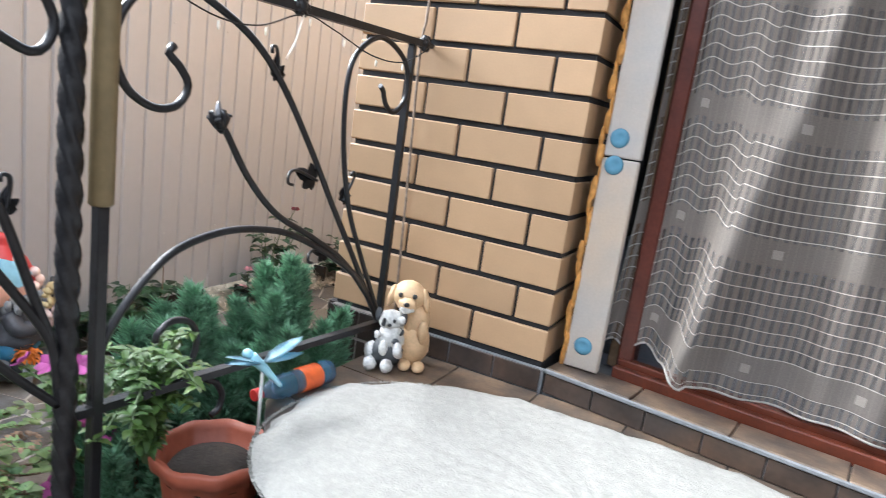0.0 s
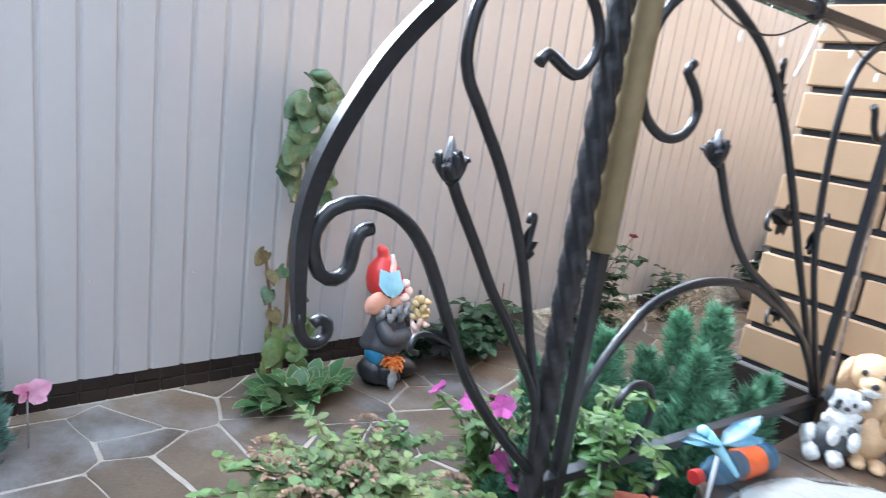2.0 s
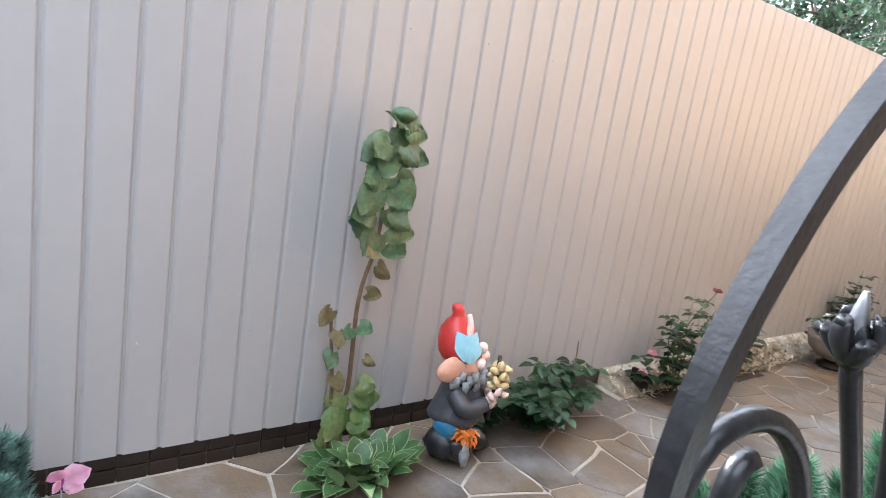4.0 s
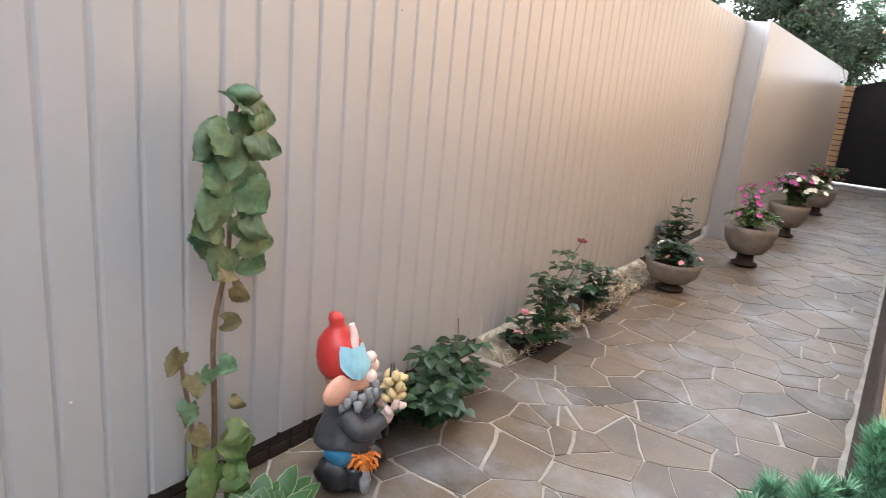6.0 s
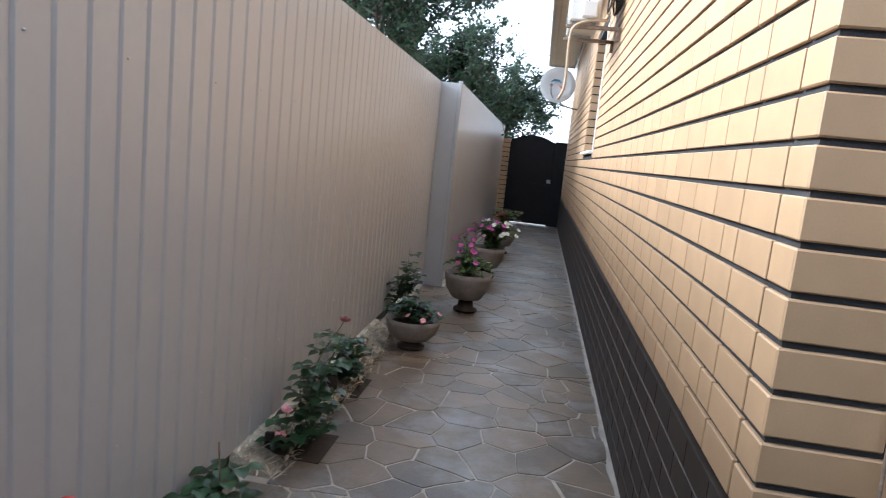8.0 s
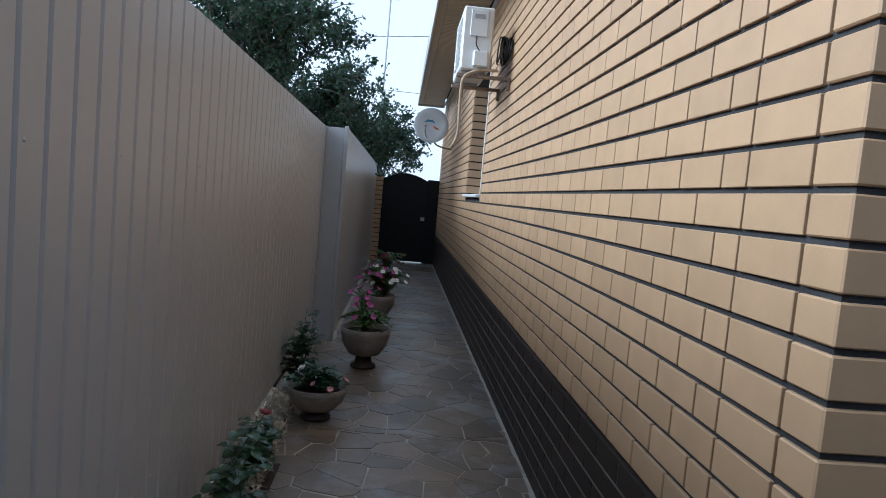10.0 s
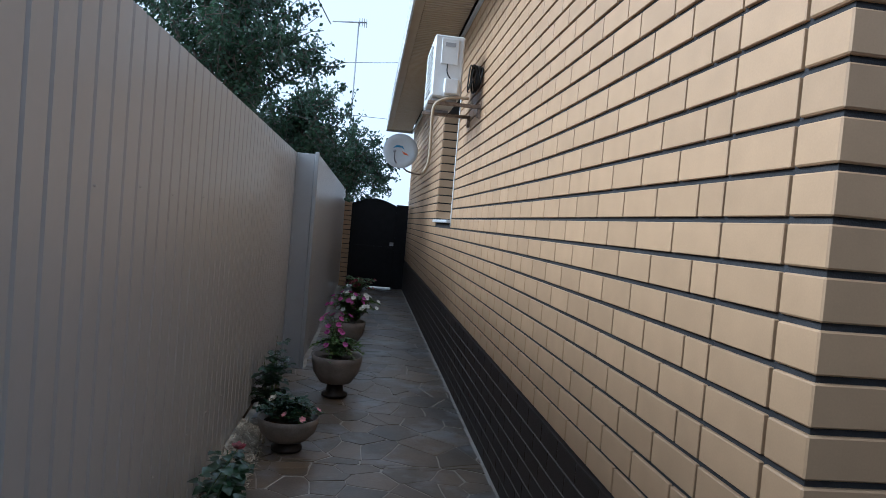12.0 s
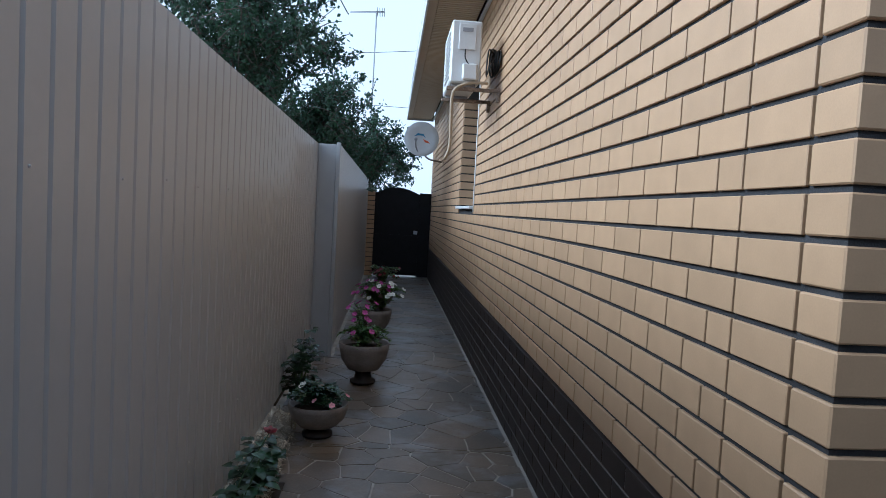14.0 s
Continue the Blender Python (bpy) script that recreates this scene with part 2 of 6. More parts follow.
# ---- mesh tools ----
def part(name, bm, mat, parent=None, label="", smooth=False):
    """One bmesh as one mesh object, under a thing if one is given."""
    me = bpy.data.meshes.new(name)
    bm.to_mesh(me)
    bm.free()
    for k in (mat if isinstance(mat, (list, tuple)) else [mat]):
        me.materials.append(M[k])
    if smooth:
        for p in me.polygons:
            p.use_smooth = True
    ob = new(name, me)
    if parent:
        ob.parent = parent
    if label:
        ob["label"] = label
    return ob


def thing(name, label, category, at=(0, 0, 0), turn=0, kind="", group=""):
    ob = new(name)
    ob.empty_display_size = 0.05
    ob.matrix_world = pose(*at, 0, 0, turn)
    return tagged(ob, label, category, group, kind)


def add_box(bm, x0, x1, y0, y1, z0, z1, bevel=0.0, mat=0, m=None):
    r = bmesh.ops.create_cube(bm, size=1.0)["verts"]
    for v in r:
        v.co = Vector((x0 + (x1 - x0) * (v.co.x + 0.5), y0 + (y1 - y0) * (v.co.y + 0.5), z0 + (z1 - z0) * (v.co.z + 0.5)))
    faces = {f for v in r for f in v.link_faces}
    if bevel:
        got = bmesh.ops.bevel(bm, geom=list({e for v in r for e in v.link_edges}), offset=bevel, segments=1, affect="EDGES")
        faces = {f for f in faces if f.is_valid} | set(got["faces"])
    for f in faces:
        f.material_index = mat
    if m:
        for v in {v for f in faces for v in f.verts}:
            v.co = m @ v.co
    return bm


def box(x0, x1, y0, y1, z0, z1, bevel=0.0):
    return add_box(bmesh.new(), x0, x1, y0, y1, z0, z1, bevel)


def smooth_path(points, step=0.02):
    """Catmull-Rom through a few points, resampled."""
    p = [Vector(q) for q in points]
    p = [p[0] * 2 - p[1]] + p + [p[-1] * 2 - p[-2]]
    out = []
    for i in range(1, len(p) - 2):
        a, b, c, d = p[i - 1:i + 3]
        n = max(2, int((c - b).length / step))
        for k in range(n):
            t = k / n
            out.append(0.5 * ((2 * b) + (c - a) * t + (2 * a - 5 * b + 4 * c - d) * t * t + (3 * b - a - 3 * c + d) * t ** 3))
    out.append(p[-2])
    return out


def add_tube(bm, path, radius, sides=8, flat=1.0, up=(1, 0, 0), mat=0, taper=None, spin=0.0):
    """Sweeps a ring along a path; flat squeezes it across `up`; taper(t) scales it."""
    up = Vector(up)
    rings = []
    for i, q in enumerate(path):
        d = (path[min(i + 1, len(path) - 1)] - path[max(i - 1, 0)]).normalized()
        a = up.cross(d)
        if a.length < 1e-4:
            a = Vector((0, 1, 0)).cross(d)
        a.normalize()
        b = d.cross(a).normalized()
        r = radius * (taper(i / max(1, len(path) - 1)) if taper else 1.0)
        ring = []
        for k in range(sides):
            w = math.tau * (k + 0.5) / sides + spin * i
            ring.append(bm.verts.new(q + a * (r * math.cos(w) * flat) + b * (r * math.sin(w))))
        rings.append(ring)
    for i in range(len(rings) - 1):
        for k in range(sides):
            f = bm.faces.new((rings[i][k], rings[i][(k + 1) % sides], rings[i + 1][(k + 1) % sides], rings[i + 1][k]))
            f.material_index = mat
            f.smooth = sides > 4
    for ring in (rings[0][::-1], rings[-1]):
        f = bm.faces.new(ring)
        f.material_index = mat
    return bm


def add_ball(bm, at, size, mat=0, seg=12, m=None, rough=0.0, seed=0):
    """An ellipsoid of half-sizes `size`, uneven by `rough`."""
    r = bmesh.ops.create_uvsphere(bm, u_segments=seg, v_segments=max(6, seg * 2 // 3), radius=1.0)["verts"]
    rot = m or Matrix.Identity(4)
    for v in r:
        k = 1 + rough * noise.noise(v.co * 2.6 + Vector((seed, 0, 0)))
        v.co = Vector(at) + (rot @ Vector((v.co.x * size[0] * k, v.co.y * size[1] * k, v.co.z * size[2] * k)))
    for f in {f for v in r for f in v.link_faces}:
        f.material_index, f.smooth = mat, True
    return bm


def add_lathe(bm, profile, at=(0, 0, 0), seg=24, mat=0, wave=0.0, waves=8):
    """Turns (radius, height) pairs round the upright axis."""
    rings = []
    for i, (r, z) in enumerate(profile):
        ring = []
        for k in range(seg):
            w = math.tau * k / seg
            rr = r * (1 + (wave * math.cos(waves * w) if i and r > profile[0][0] else 0))
            ring.append(bm.verts.new((at[0] + rr * math.cos(w), at[1] + rr * math.sin(w), at[2] + z)))
        rings.append(ring)
    for i in range(len(rings) - 1):
        for k in range(seg):
            f = bm.faces.new((rings[i][k], rings[i][(k + 1) % seg], rings[i + 1][(k + 1) % seg], rings[i + 1][k]))
            f.material_index, f.smooth = mat, True
    for ring in (rings[0][::-1], rings[-1]):
        bm.faces.new(ring).material_index = mat
    return bm


def add_leaf(bm, at, direction, length, width, mat=0, droop=0.3, cup=0.15, side=None, point=1.0):
    """A pointed leaf of eight faces, folded along its rib and drooping at its tip."""
    d = Vector(direction).normalized()
    s = Vector(side) if side else d.cross(Vector((0, 0, 1)))
    if s.length < 1e-3:
        s = Vector((1, 0, 0))
    s.normalize()
    n = s.cross(d).normalized()
    rows = []
    for t, w in ((0, 0.12), (0.25, 0.85), (0.55, 1.0), (0.8, 0.6), (1.0, 0.04 * point)):
        c = Vector(at) + d * (length * t) + Vector((0, 0, -droop * length * t * t))
        h = s * (width * 0.5 * w)
        lift = n * (cup * width * w)
        rows.append((bm.verts.new(c - h + lift), bm.verts.new(c), bm.verts.new(c + h + lift)))
    for a, b in zip(rows, rows[1:]):
        for k in (0, 1):
            f = bm.faces.new((a[k], a[k + 1], b[k + 1], b[k]))
            f.material_index, f.smooth = mat, True


def ball_dir(rng, low=-0.4):
    while True:
        v = Vector((rng.uniform(-1, 1), rng.uniform(-1, 1), rng.uniform(low, 1)))
        if 0.1 < v.length < 1:
            return v.normalized()


def mesh_from(name, verts, faces, mat, parent=None):
    me = bpy.data.meshes.new(name)
    me.from_pydata(verts, [], faces)
    for k in (mat if isinstance(mat, (list, tuple)) else [mat]):
        me.materials.append(M[k])
    ob = new(name, me)
    if parent:
        ob.parent = parent
    return ob

# ---- ground and paving ----
FENCE_X, STEP_Y, FENCE2_X, GATE_Y, KERB = -1.66, 5.4, -1.45, 13.65, 0.68
ground = part("ground", box(-120, 120, -120, 160, -0.3, -0.06), "ground")
tagged(ground, "dry pale ground reaching away behind the houses", "ground", kind="structure")
paving = part("paving", box(-1.72, 8.0, -7.0, 14.6, -0.059, 0.0), "grout")
tagged(paving, "crazy paving of grey and ochre flagstones with pale mortar joints", "paving", kind="structure")

# ---- house: core walls ----
WIN = (5.95, 7.5, 1.62, 3.02)
bm = bmesh.new()
add_box(bm, 0.012, 0.4, 0.4, WIN[0] + 0.012, 0, 3.86)
add_box(bm, 0.012, 0.4, WIN[1] - 0.012, 14.0, 0, 3.86)
add_box(bm, 0.012, 0.4, WIN[0] + 0.012, WIN[1] - 0.012, 0, WIN[2] - 0.012)
add_box(bm, 0.012, 0.4, WIN[0] + 0.012, WIN[1] - 0.012, WIN[3] + 0.012, 3.86)
wall_alley = part("wall_alley", bm, "mortar")
tagged(wall_alley, "long house wall of sand-yellow bricks with black joints", "wall", kind="structure")
bm = bmesh.new()
add_box(bm, 0.012, 0.735, 0.012, 0.399, 0, 3.86)
add_box(bm, 2.3, 9.0, 0.012, 0.399, 0, 3.86)
add_box(bm, 0.735, 2.3, 0.06, 0.399, 2.75, 3.86)
wall_front = part("wall_front", bm, "mortar")
tagged(wall_front, "house front of sand-yellow bricks beside the door", "wall", kind="structure")
bm = bmesh.new()
add_box(bm, 0.4, 9.0, 13.6, 14.0, 0, 3.86)
add_box(bm, 8.6, 9.0, 0.4, 13.6, 0, 3.86)
add_box(bm, 3.2, 3.4, 0.4, 3.6, 0.66, 3.86)
add_box(bm, 0.4, 3.4, 3.4, 3.6, 0.66, 3.86)
part_walls = part("wall_back", bm, "dark_room")
tagged(part_walls, "plain plastered walls closing the house", "wall", kind="structure")
room_floor = part("floor_room", box(0.4, 3.2, 0.4, 3.4, 0.5, 0.69), "room_floor")
tagged(room_floor, "grey-blue floor of the room behind the curtain", "floor", kind="structure")
ceiling = part("ceiling_room", box(0.4, 8.6, 0.4, 13.6, 3.3, 3.5), "dark_room")
tagged(ceiling, "plain plastered ceiling of the house", "ceiling", kind="structure")

# unseen walls behind the camera, added to cut sky light in the yard
bm = bmesh.new()
add_box(bm, -1.9, 4.4, -5.2, -5.0, -0.05, 4.0)
add_box(bm, 4.2, 4.4, -4.99, -0.05, -0.05, 4.0)
yard = part("wall_yard", bm, "yard_wall")
tagged(yard, "unseen plain wall added to close the yard and cut its sky light", "wall", kind="structure")

# roof with boxed eaves; the deep front overhang is unseen, added to shade the porch
roof = thing("house_roof", "hipped brown metal roof with beige ribbed boxed eaves and an added unseen front overhang", "roof", (0, 0, 3.86), kind="structure")
bm = bmesh.new()
x0, x1, y0, y1 = -0.62, 9.6, -1.3, 14.4
v = [bm.verts.new(c) for c in ((x0, y0, 0.02), (x1, y0, 0.02), (x1, y1, 0.02), (x0, y1, 0.02), (4.5, 4.6, 2.3), (4.5, 9.4, 2.3))]
for f in ((0, 1, 4), (1, 2, 5, 4), (2, 3, 5), (3, 0, 4, 5), (3, 2, 1, 0)):
    bm.faces.new([v[i] for i in f])
part("roof_sheet", bm, "roof", roof)
part("fascia", box(x0 - 0.02, x0, y0, y1, -0.2, 0.06), "fascia", roof, "grey metal fascia board")
bm = bmesh.new()
k = y0
while k < y1:
    add_box(bm, x0 + 0.1, -0.05, k, min(k + 0.05, y1), -0.155, -0.12, 0.006)
    k += 0.068
part("soffit", bm, "soffit", roof, "beige ribbed soffit panels")
part("soffit_edge", box(x0 + 0.002, x0 + 0.098, y0, y1, -0.16, -0.14, 0.003), "soffit", roof)
# underside of the added front overhang, out of view
part("porch_soffit", box(0.0, x1, y0, 0.0, -0.155, -0.14), "soffit", roof)
part("soffit_trim", box(-0.03, -0.002, 0.0, y1, -0.2, -0.158), "fascia", roof)
part("end_board", box(x0, 0.0, y1, y1 + 0.02, -0.2, 0.05), "fascia", roof)
part("verge", box(x0, x1, y0 - 0.02, y0, -0.2, 0.06), "fascia", roof)

# ---- window in the alley wall ----
win = thing("window_1", "white-framed window set deep in the brick wall", "window", (0.29, WIN[0], WIN[2]), kind="structure")
W, Hh = WIN[1] - WIN[0], WIN[3] - WIN[2]
bm = bmesh.new()
for a, b, c, d in ((0, W, 0, 0.06), (0, W, Hh - 0.06, Hh), (0, 0.06, 0.06, Hh - 0.06), (W - 0.06, W, 0.06, Hh - 0.06), (W / 2 - 0.04, W / 2 + 0.04, 0.06, Hh - 0.06)):
    add_box(bm, 0, 0.06, a, b, c, d, 0.004)
part("window_frame", bm, "white_metal", win)
part("pane", box(0.025, 0.035, 0.06, W / 2 - 0.04, 0.06, Hh - 0.06), "glass", win)
part("pane", box(0.025, 0.035, W / 2 + 0.04, W - 0.06, 0.06, Hh - 0.06), "glass", win)
part("window_sill", box(-0.335, 0.0, 0.03, W - 0.01, -0.035, 0.0, 0.006), "white_metal", win, "white metal window sill")

# ---- gate, pillar ----
gate = thing("garden_gate", "black metal gate with an arched top closing the alley", "gate", (-1.285, GATE_Y, 0))
bm = bmesh.new()
GW = 1.03
prof = [(GW * i / 24, 1.86 + 0.15 * math.sin(math.pi * i / 24)) for i in range(25)]
fr = [bm.verts.new((x, 0.0, z)) for x, z in [(0, 0.03)] + prof + [(GW, 0.03)]]
face = bm.faces.new(fr[::-1])
ex = bmesh.ops.extrude_face_region(bm, geom=[face])["geom"]
for q in ex:
    if isinstance(q, bmesh.types.BMVert):
        q.co.y += 0.03
bmesh.ops.recalc_face_normals(bm, faces=bm.faces)
leaf_g = part("gate_leaf", bm, "gate", gate)
bm = bmesh.new()
add_tube(bm, smooth_path([(x, -0.01, z) for x, z in prof[::3]], 0.05), 0.02, 4, up=(0, 1, 0))
part("arch_rail", bm, "gate", gate)
part("cross_rail", box(0.02, GW - 0.02, -0.025, -0.001, 0.9, 0.95), "gate", gate)
part("latch", box(GW - 0.12, GW - 0.03, -0.05, -0.026, 0.98, 1.06, 0.005), "grey_plastic", leaf_g)
post_g = part("gate_post", box(-0.27, -0.005, GATE_Y - 0.02, GATE_Y + 0.08, 0, 1.92, 0.006), "gate")
tagged(post_g, "black metal post between the gate and the house", "gate post")
pillar = part("brick_pillar", box(-1.452, -1.288, GATE_Y - 0.1, GATE_Y + 0.2, 0, 1.9), "mortar")
tagged(pillar, "brick gate pillar of sand-yellow bricks with black joints", "pillar")
for i in range(18):
    part("brick", box(-1.46, -1.28, GATE_Y - 0.11, GATE_Y + 0.21, 0.01 + i * 0.106, 0.1 + i * 0.106, 0.004), "brick", pillar)

# ---- metal fence ----
PITCH = 0.119


def corrugated(y0, y1, x, z0, z1):
    verts, faces = [], []
    ys = []
    y = y0
    while y < y1 - 1e-6:
        for dy, dx in ((0.0, 0.009), (0.097, 0.009), (0.104, 0.0), (0.112, 0.0)):
            if y + dy < y1:
                ys.append((y + dy, dx))
        y += PITCH
    ys.append((y1, 0.009))
    back = 0.002
    for yy, dx in ys:
        verts += [(x + dx, yy, z0), (x + dx, yy, z1), (x + dx - back, yy, z1), (x + dx - back, yy, z0)]
    for i in range(len(ys) - 1):
        for k in range(4):
            a, b = i * 4 + k, i * 4 + (k + 1) % 4
            faces.append((a, a + 4, b + 4, b))
    return verts, faces


def fence_run(name, label, x, y0, y1, z0, z1):
    f = thing(name, label, "fence")
    bm = bmesh.new()
    for z in (0.52, 1.35):
        add_box(bm, x - 0.045, x - 0.005, y0, y1, z - 0.02, z + 0.02)
    part("rail", bm, "fence_trim", f)
    y = y0
    while y < y1 - 0.05:
        e = min(y + 8 * PITCH, y1)
        mesh_from("sheet", *corrugated(y, e, x, z0, z1), "fence", f)
        y = e
    y = y0 + 0.021
    i = 0
    while y < y1:
        for z in (0.49, 1.59):
            bm = bmesh.new()
            add_lathe(bm, ((0.0046, 0.009), (0.0042, 0.011), (0.003, 0.0115), (0.003, 0.014), (0.001, 0.014)), seg=8)
            for q in bm.verts:
                q.co = Vector((x + q.co.z, y + q.co.x, z + q.co.y + 0.008 * math.sin(i * 2.4)))
            part("screw", bm, "screw", f, smooth=True)
        i += 1
        y += PITCH * (3 if i % 3 else 4)
    return f


fence_a = fence_run("metal_fence", "tall fence of pale beige corrugated metal sheets", FENCE_X, -6.459, STEP_Y, 0.115, 2.15)
fence_b = fence_run("metal_fence", "farther run of pale beige corrugated fence stepping into the alley", FENCE2_X, STEP_Y + 0.03, GATE_Y - 0.12, 0.06, 2.16)
bm = bmesh.new()
add_box(bm, FENCE_X - 0.01, FENCE2_X - 0.02, STEP_Y, STEP_Y + 0.025, 0, 2.15, 0.003)
add_box(bm, FENCE_X + 0.012, FENCE_X + 0.03, STEP_Y - 0.012, STEP_Y - 0.001, 0, 2.15, 0.002)
part("jog_sheet", bm, "fence_trim", fence_b, "flat folded sheet at the step of the fence, reflected sky blue in its colour")
part("corner_post", box(FENCE2_X - 0.018, FENCE2_X + 0.02, STEP_Y - 0.012, STEP_Y + 0.028, 0, 2.17, 0.004), "fence_trim", fence_b)

# low tiled footing below the sheets
footing = part("fence_footing", box(-1.9, -1.692, -6.5, STEP_Y, -0.05, 0.16), "footing_joint")
tagged(footing, "low dark tiled footing below the fence", "footing", kind="structure")
footing_b = part("fence_footing_far", box(-1.75, -1.475, STEP_Y + 0.035, GATE_Y - 0.12, -0.05, 0.12), "plinth_joint")
tagged(footing_b, "low dark footing below the farther fence run", "footing", kind="structure")
me_tile = bpy.data.meshes.new("tile")
bm = box(-0.006, 0.006, 0.003, 0.093, 0.003, 0.052, 0.0015)
bm.to_mesh(me_tile)
bm.free()
me_tile.materials.append(M["plinth"])
for i in range(36):
    for r in range(2):
        t = new("tile", me_tile)
        t.parent = footing
        t.location = (-1.69, -2.6 + i * 0.096, -0.004 + r * 0.055)

# ---- things of the alley wall ----
ac = thing("air_conditioner", "white outdoor air conditioner unit on wall brackets", "air conditioner", (-0.19, 4.45, 2.66))
part("casing", box(-0.26, 0.0, 0.0, 0.78, 0, 0.53, 0.012), "white_metal", ac)
cover = part("service_cover", box(-0.2, -0.05, -0.012, 0.0, 0.28, 0.5, 0.004), "white_metal", ac)
part("grip", box(-0.17, -0.08, -0.016, -0.013, 0.43, 0.465, 0.001), "grey_plastic", cover)
part("valve_cover", box(-0.16, -0.03, -0.05, 0.0, 0.02, 0.16, 0.012), "white_metal", ac)
bm = bmesh.new()
for i in range(9):
    add_box(bm, -0.272, -0.261, 0.1, 0.55, 0.06 + i * 0.048, 0.068 + i * 0.048)
part("fan_grille", bm, "white_metal", ac)
part("foot", box(-0.24, -0.03, 0.06, 0.1, -0.03, 0.0), "grey_plastic", ac)
part("foot", box(-0.24, -0.03, 0.66, 0.7, -0.03, 0.0), "grey_plastic", ac)
bm = bmesh.new()
add_tube(bm, smooth_path([(-0.14, -0.014, 0.28), (-0.14, -0.04, 0.2), (-0.1, -0.04, 0.14)], 0.02), 0.006, 6)
part("cable", bm, "black_rubber", ac)
for yy in (4.5, 5.1):
    br = thing("wall_bracket", "weathered steel bracket under the air conditioner", "bracket", (0, yy, 2.6), group="air conditioner brackets")
    part("arm", box(-0.47, 0.0, -0.018, 0.018, 0.0, 0.03, 0.003), "rust", br)
    part("upright", box(-0.03, -0.001, -0.02, 0.02, -0.08, -0.001, 0.003), "rust", br)
bm = bmesh.new()
for i in range(5):
    c = Vector((-0.02 - 0.012 * i, 4.56 + 0.015 * i, 2.88))
    add_tube(bm, [c + Vector((0.02 * math.sin(w + i) * 0.5, 0.1 * math.cos(w), (0.09 + 0.008 * i) * math.sin(w))) for w in [math.tau * j / 20 for j in range(21)]], 0.009, 6)
for k in range(3):
    add_tube(bm, smooth_path([(-0.03, 4.6 + 0.03 * k, 2.86), (-0.06 - 0.03 * k, 4.5 - 0.02 * k, 2.9 + 0.03 * k), (-0.1 - 0.02 * k, 4.44, 2.82 - 0.03 * k), (-0.13, 4.445, 2.76 - 0.02 * k)], 0.02), 0.007, 6)
coil = part("pipe_coil", bm, "black_rubber")
tagged(coil, "coil of black insulated pipe hung on the wall beside the unit", "pipe")
bm = bmesh.new()
add_tube(bm, smooth_path([(-0.12, 4.43, 2.665), (-0.28, 4.43, 2.655), (-0.4, 4.43, 2.6), (-0.425, 4.44, 2.5), (-0.42, 4.46, 2.3), (-0.42, 4.48, 2.1), (-0.46, 4.5, 1.99)], 0.03), 0.013, 8)
hose = part("drain_hose", bm, "soffit", smooth=True)
tagged(hose, "pale drain hose hanging from the air conditioner", "hose")
bm = bmesh.new()
add_tube(bm, smooth_path([(-0.006, 5.86, 1.55), (-0.006, 5.87, 2.2), (-0.006, 5.86, 2.95)], 0.1), 0.007, 6)
cab = part("wall_cable", bm, "white_metal")
tagged(cab, "white cable running up the brick wall by the window", "cable")

dish = thing("satellite_dish", "white round satellite dish with a faded blue and red mark", "satellite dish", (-0.416, 10.8, 2.83))
bm = bmesh.new()
R = 0.31
rings = [(0.02, 0.0), (R * 0.4, 0.012), (R * 0.7, 0.036), (R, 0.075), (R + 0.008, 0.072), (R + 0.004, 0.085), (R * 0.7, 0.046), (0.02, 0.012)]
add_lathe(bm, rings, seg=40)
tilt = Matrix.Rotation(radians(86), 4, "X") @ Matrix.Identity(4)
for q in bm.verts:
    q.co = tilt @ q.co
reflector = part("reflector", bm, "white_metal", dish, smooth=True)
bm = bmesh.new()
add_tube(bm, smooth_path([(-0.06, -0.07, -0.22), (-0.1, -0.2, -0.16), (-0.11, -0.3, -0.05)], 0.05), 0.012, 6)
add_ball(bm, (-0.11, -0.31, -0.03), (0.03, 0.04, 0.03), seg=8)
part("feed_arm", bm, "grey_plastic", dish)
bm = bmesh.new()
add_tube(bm, smooth_path([(0, 0.03, -0.08), (0.1, 0.08, -0.3), (0.25, 0.1, -0.36), (0.415, 0.1, -0.38)], 0.05), 0.016, 6)
part("wall_arm", bm, "rust", dish)
for nm, mt, pts in (("mark", "blue", ((-0.14, 0.05), (-0.07, 0.11), (0.03, 0.1), (0.08, 0.03), (0.02, 0.07), (-0.06, 0.07))), ("mark", "label_red", ((0.02, 0.01), (0.12, -0.03), (0.16, -0.07), (0.07, -0.05)))):
    bm = bmesh.new()
    f = bm.faces.new([bm.verts.new((a, -0.035 - 0.5 * (a * a + b * b), b)) for a, b in pts])
    part(nm, bm, mt, reflector)

ant = thing("aerial_mast", "thin television aerial on a tall mast", "aerial", (-1.9, 25, -0.06))
part("mast", add_tube(bmesh.new(), [Vector((0, 0, 0)), Vector((0.0, 0, 4.5)), Vector((0.02, 0, 9.3))], 0.03, 6), "grey_plastic", ant)
part("boom", add_tube(bmesh.new(), [Vector((-1.0, 0, 9.2)), Vector((0.35, 0, 9.3))], 0.03, 6), "grey_plastic", ant)
bm = bmesh.new()
for i in range(4):
    add_box(bm, 0.05 + i * 0.09, 0.07 + i * 0.09, -0.35, 0.35, 9.2, 9.35)
part("elements", bm, "grey_plastic", ant)
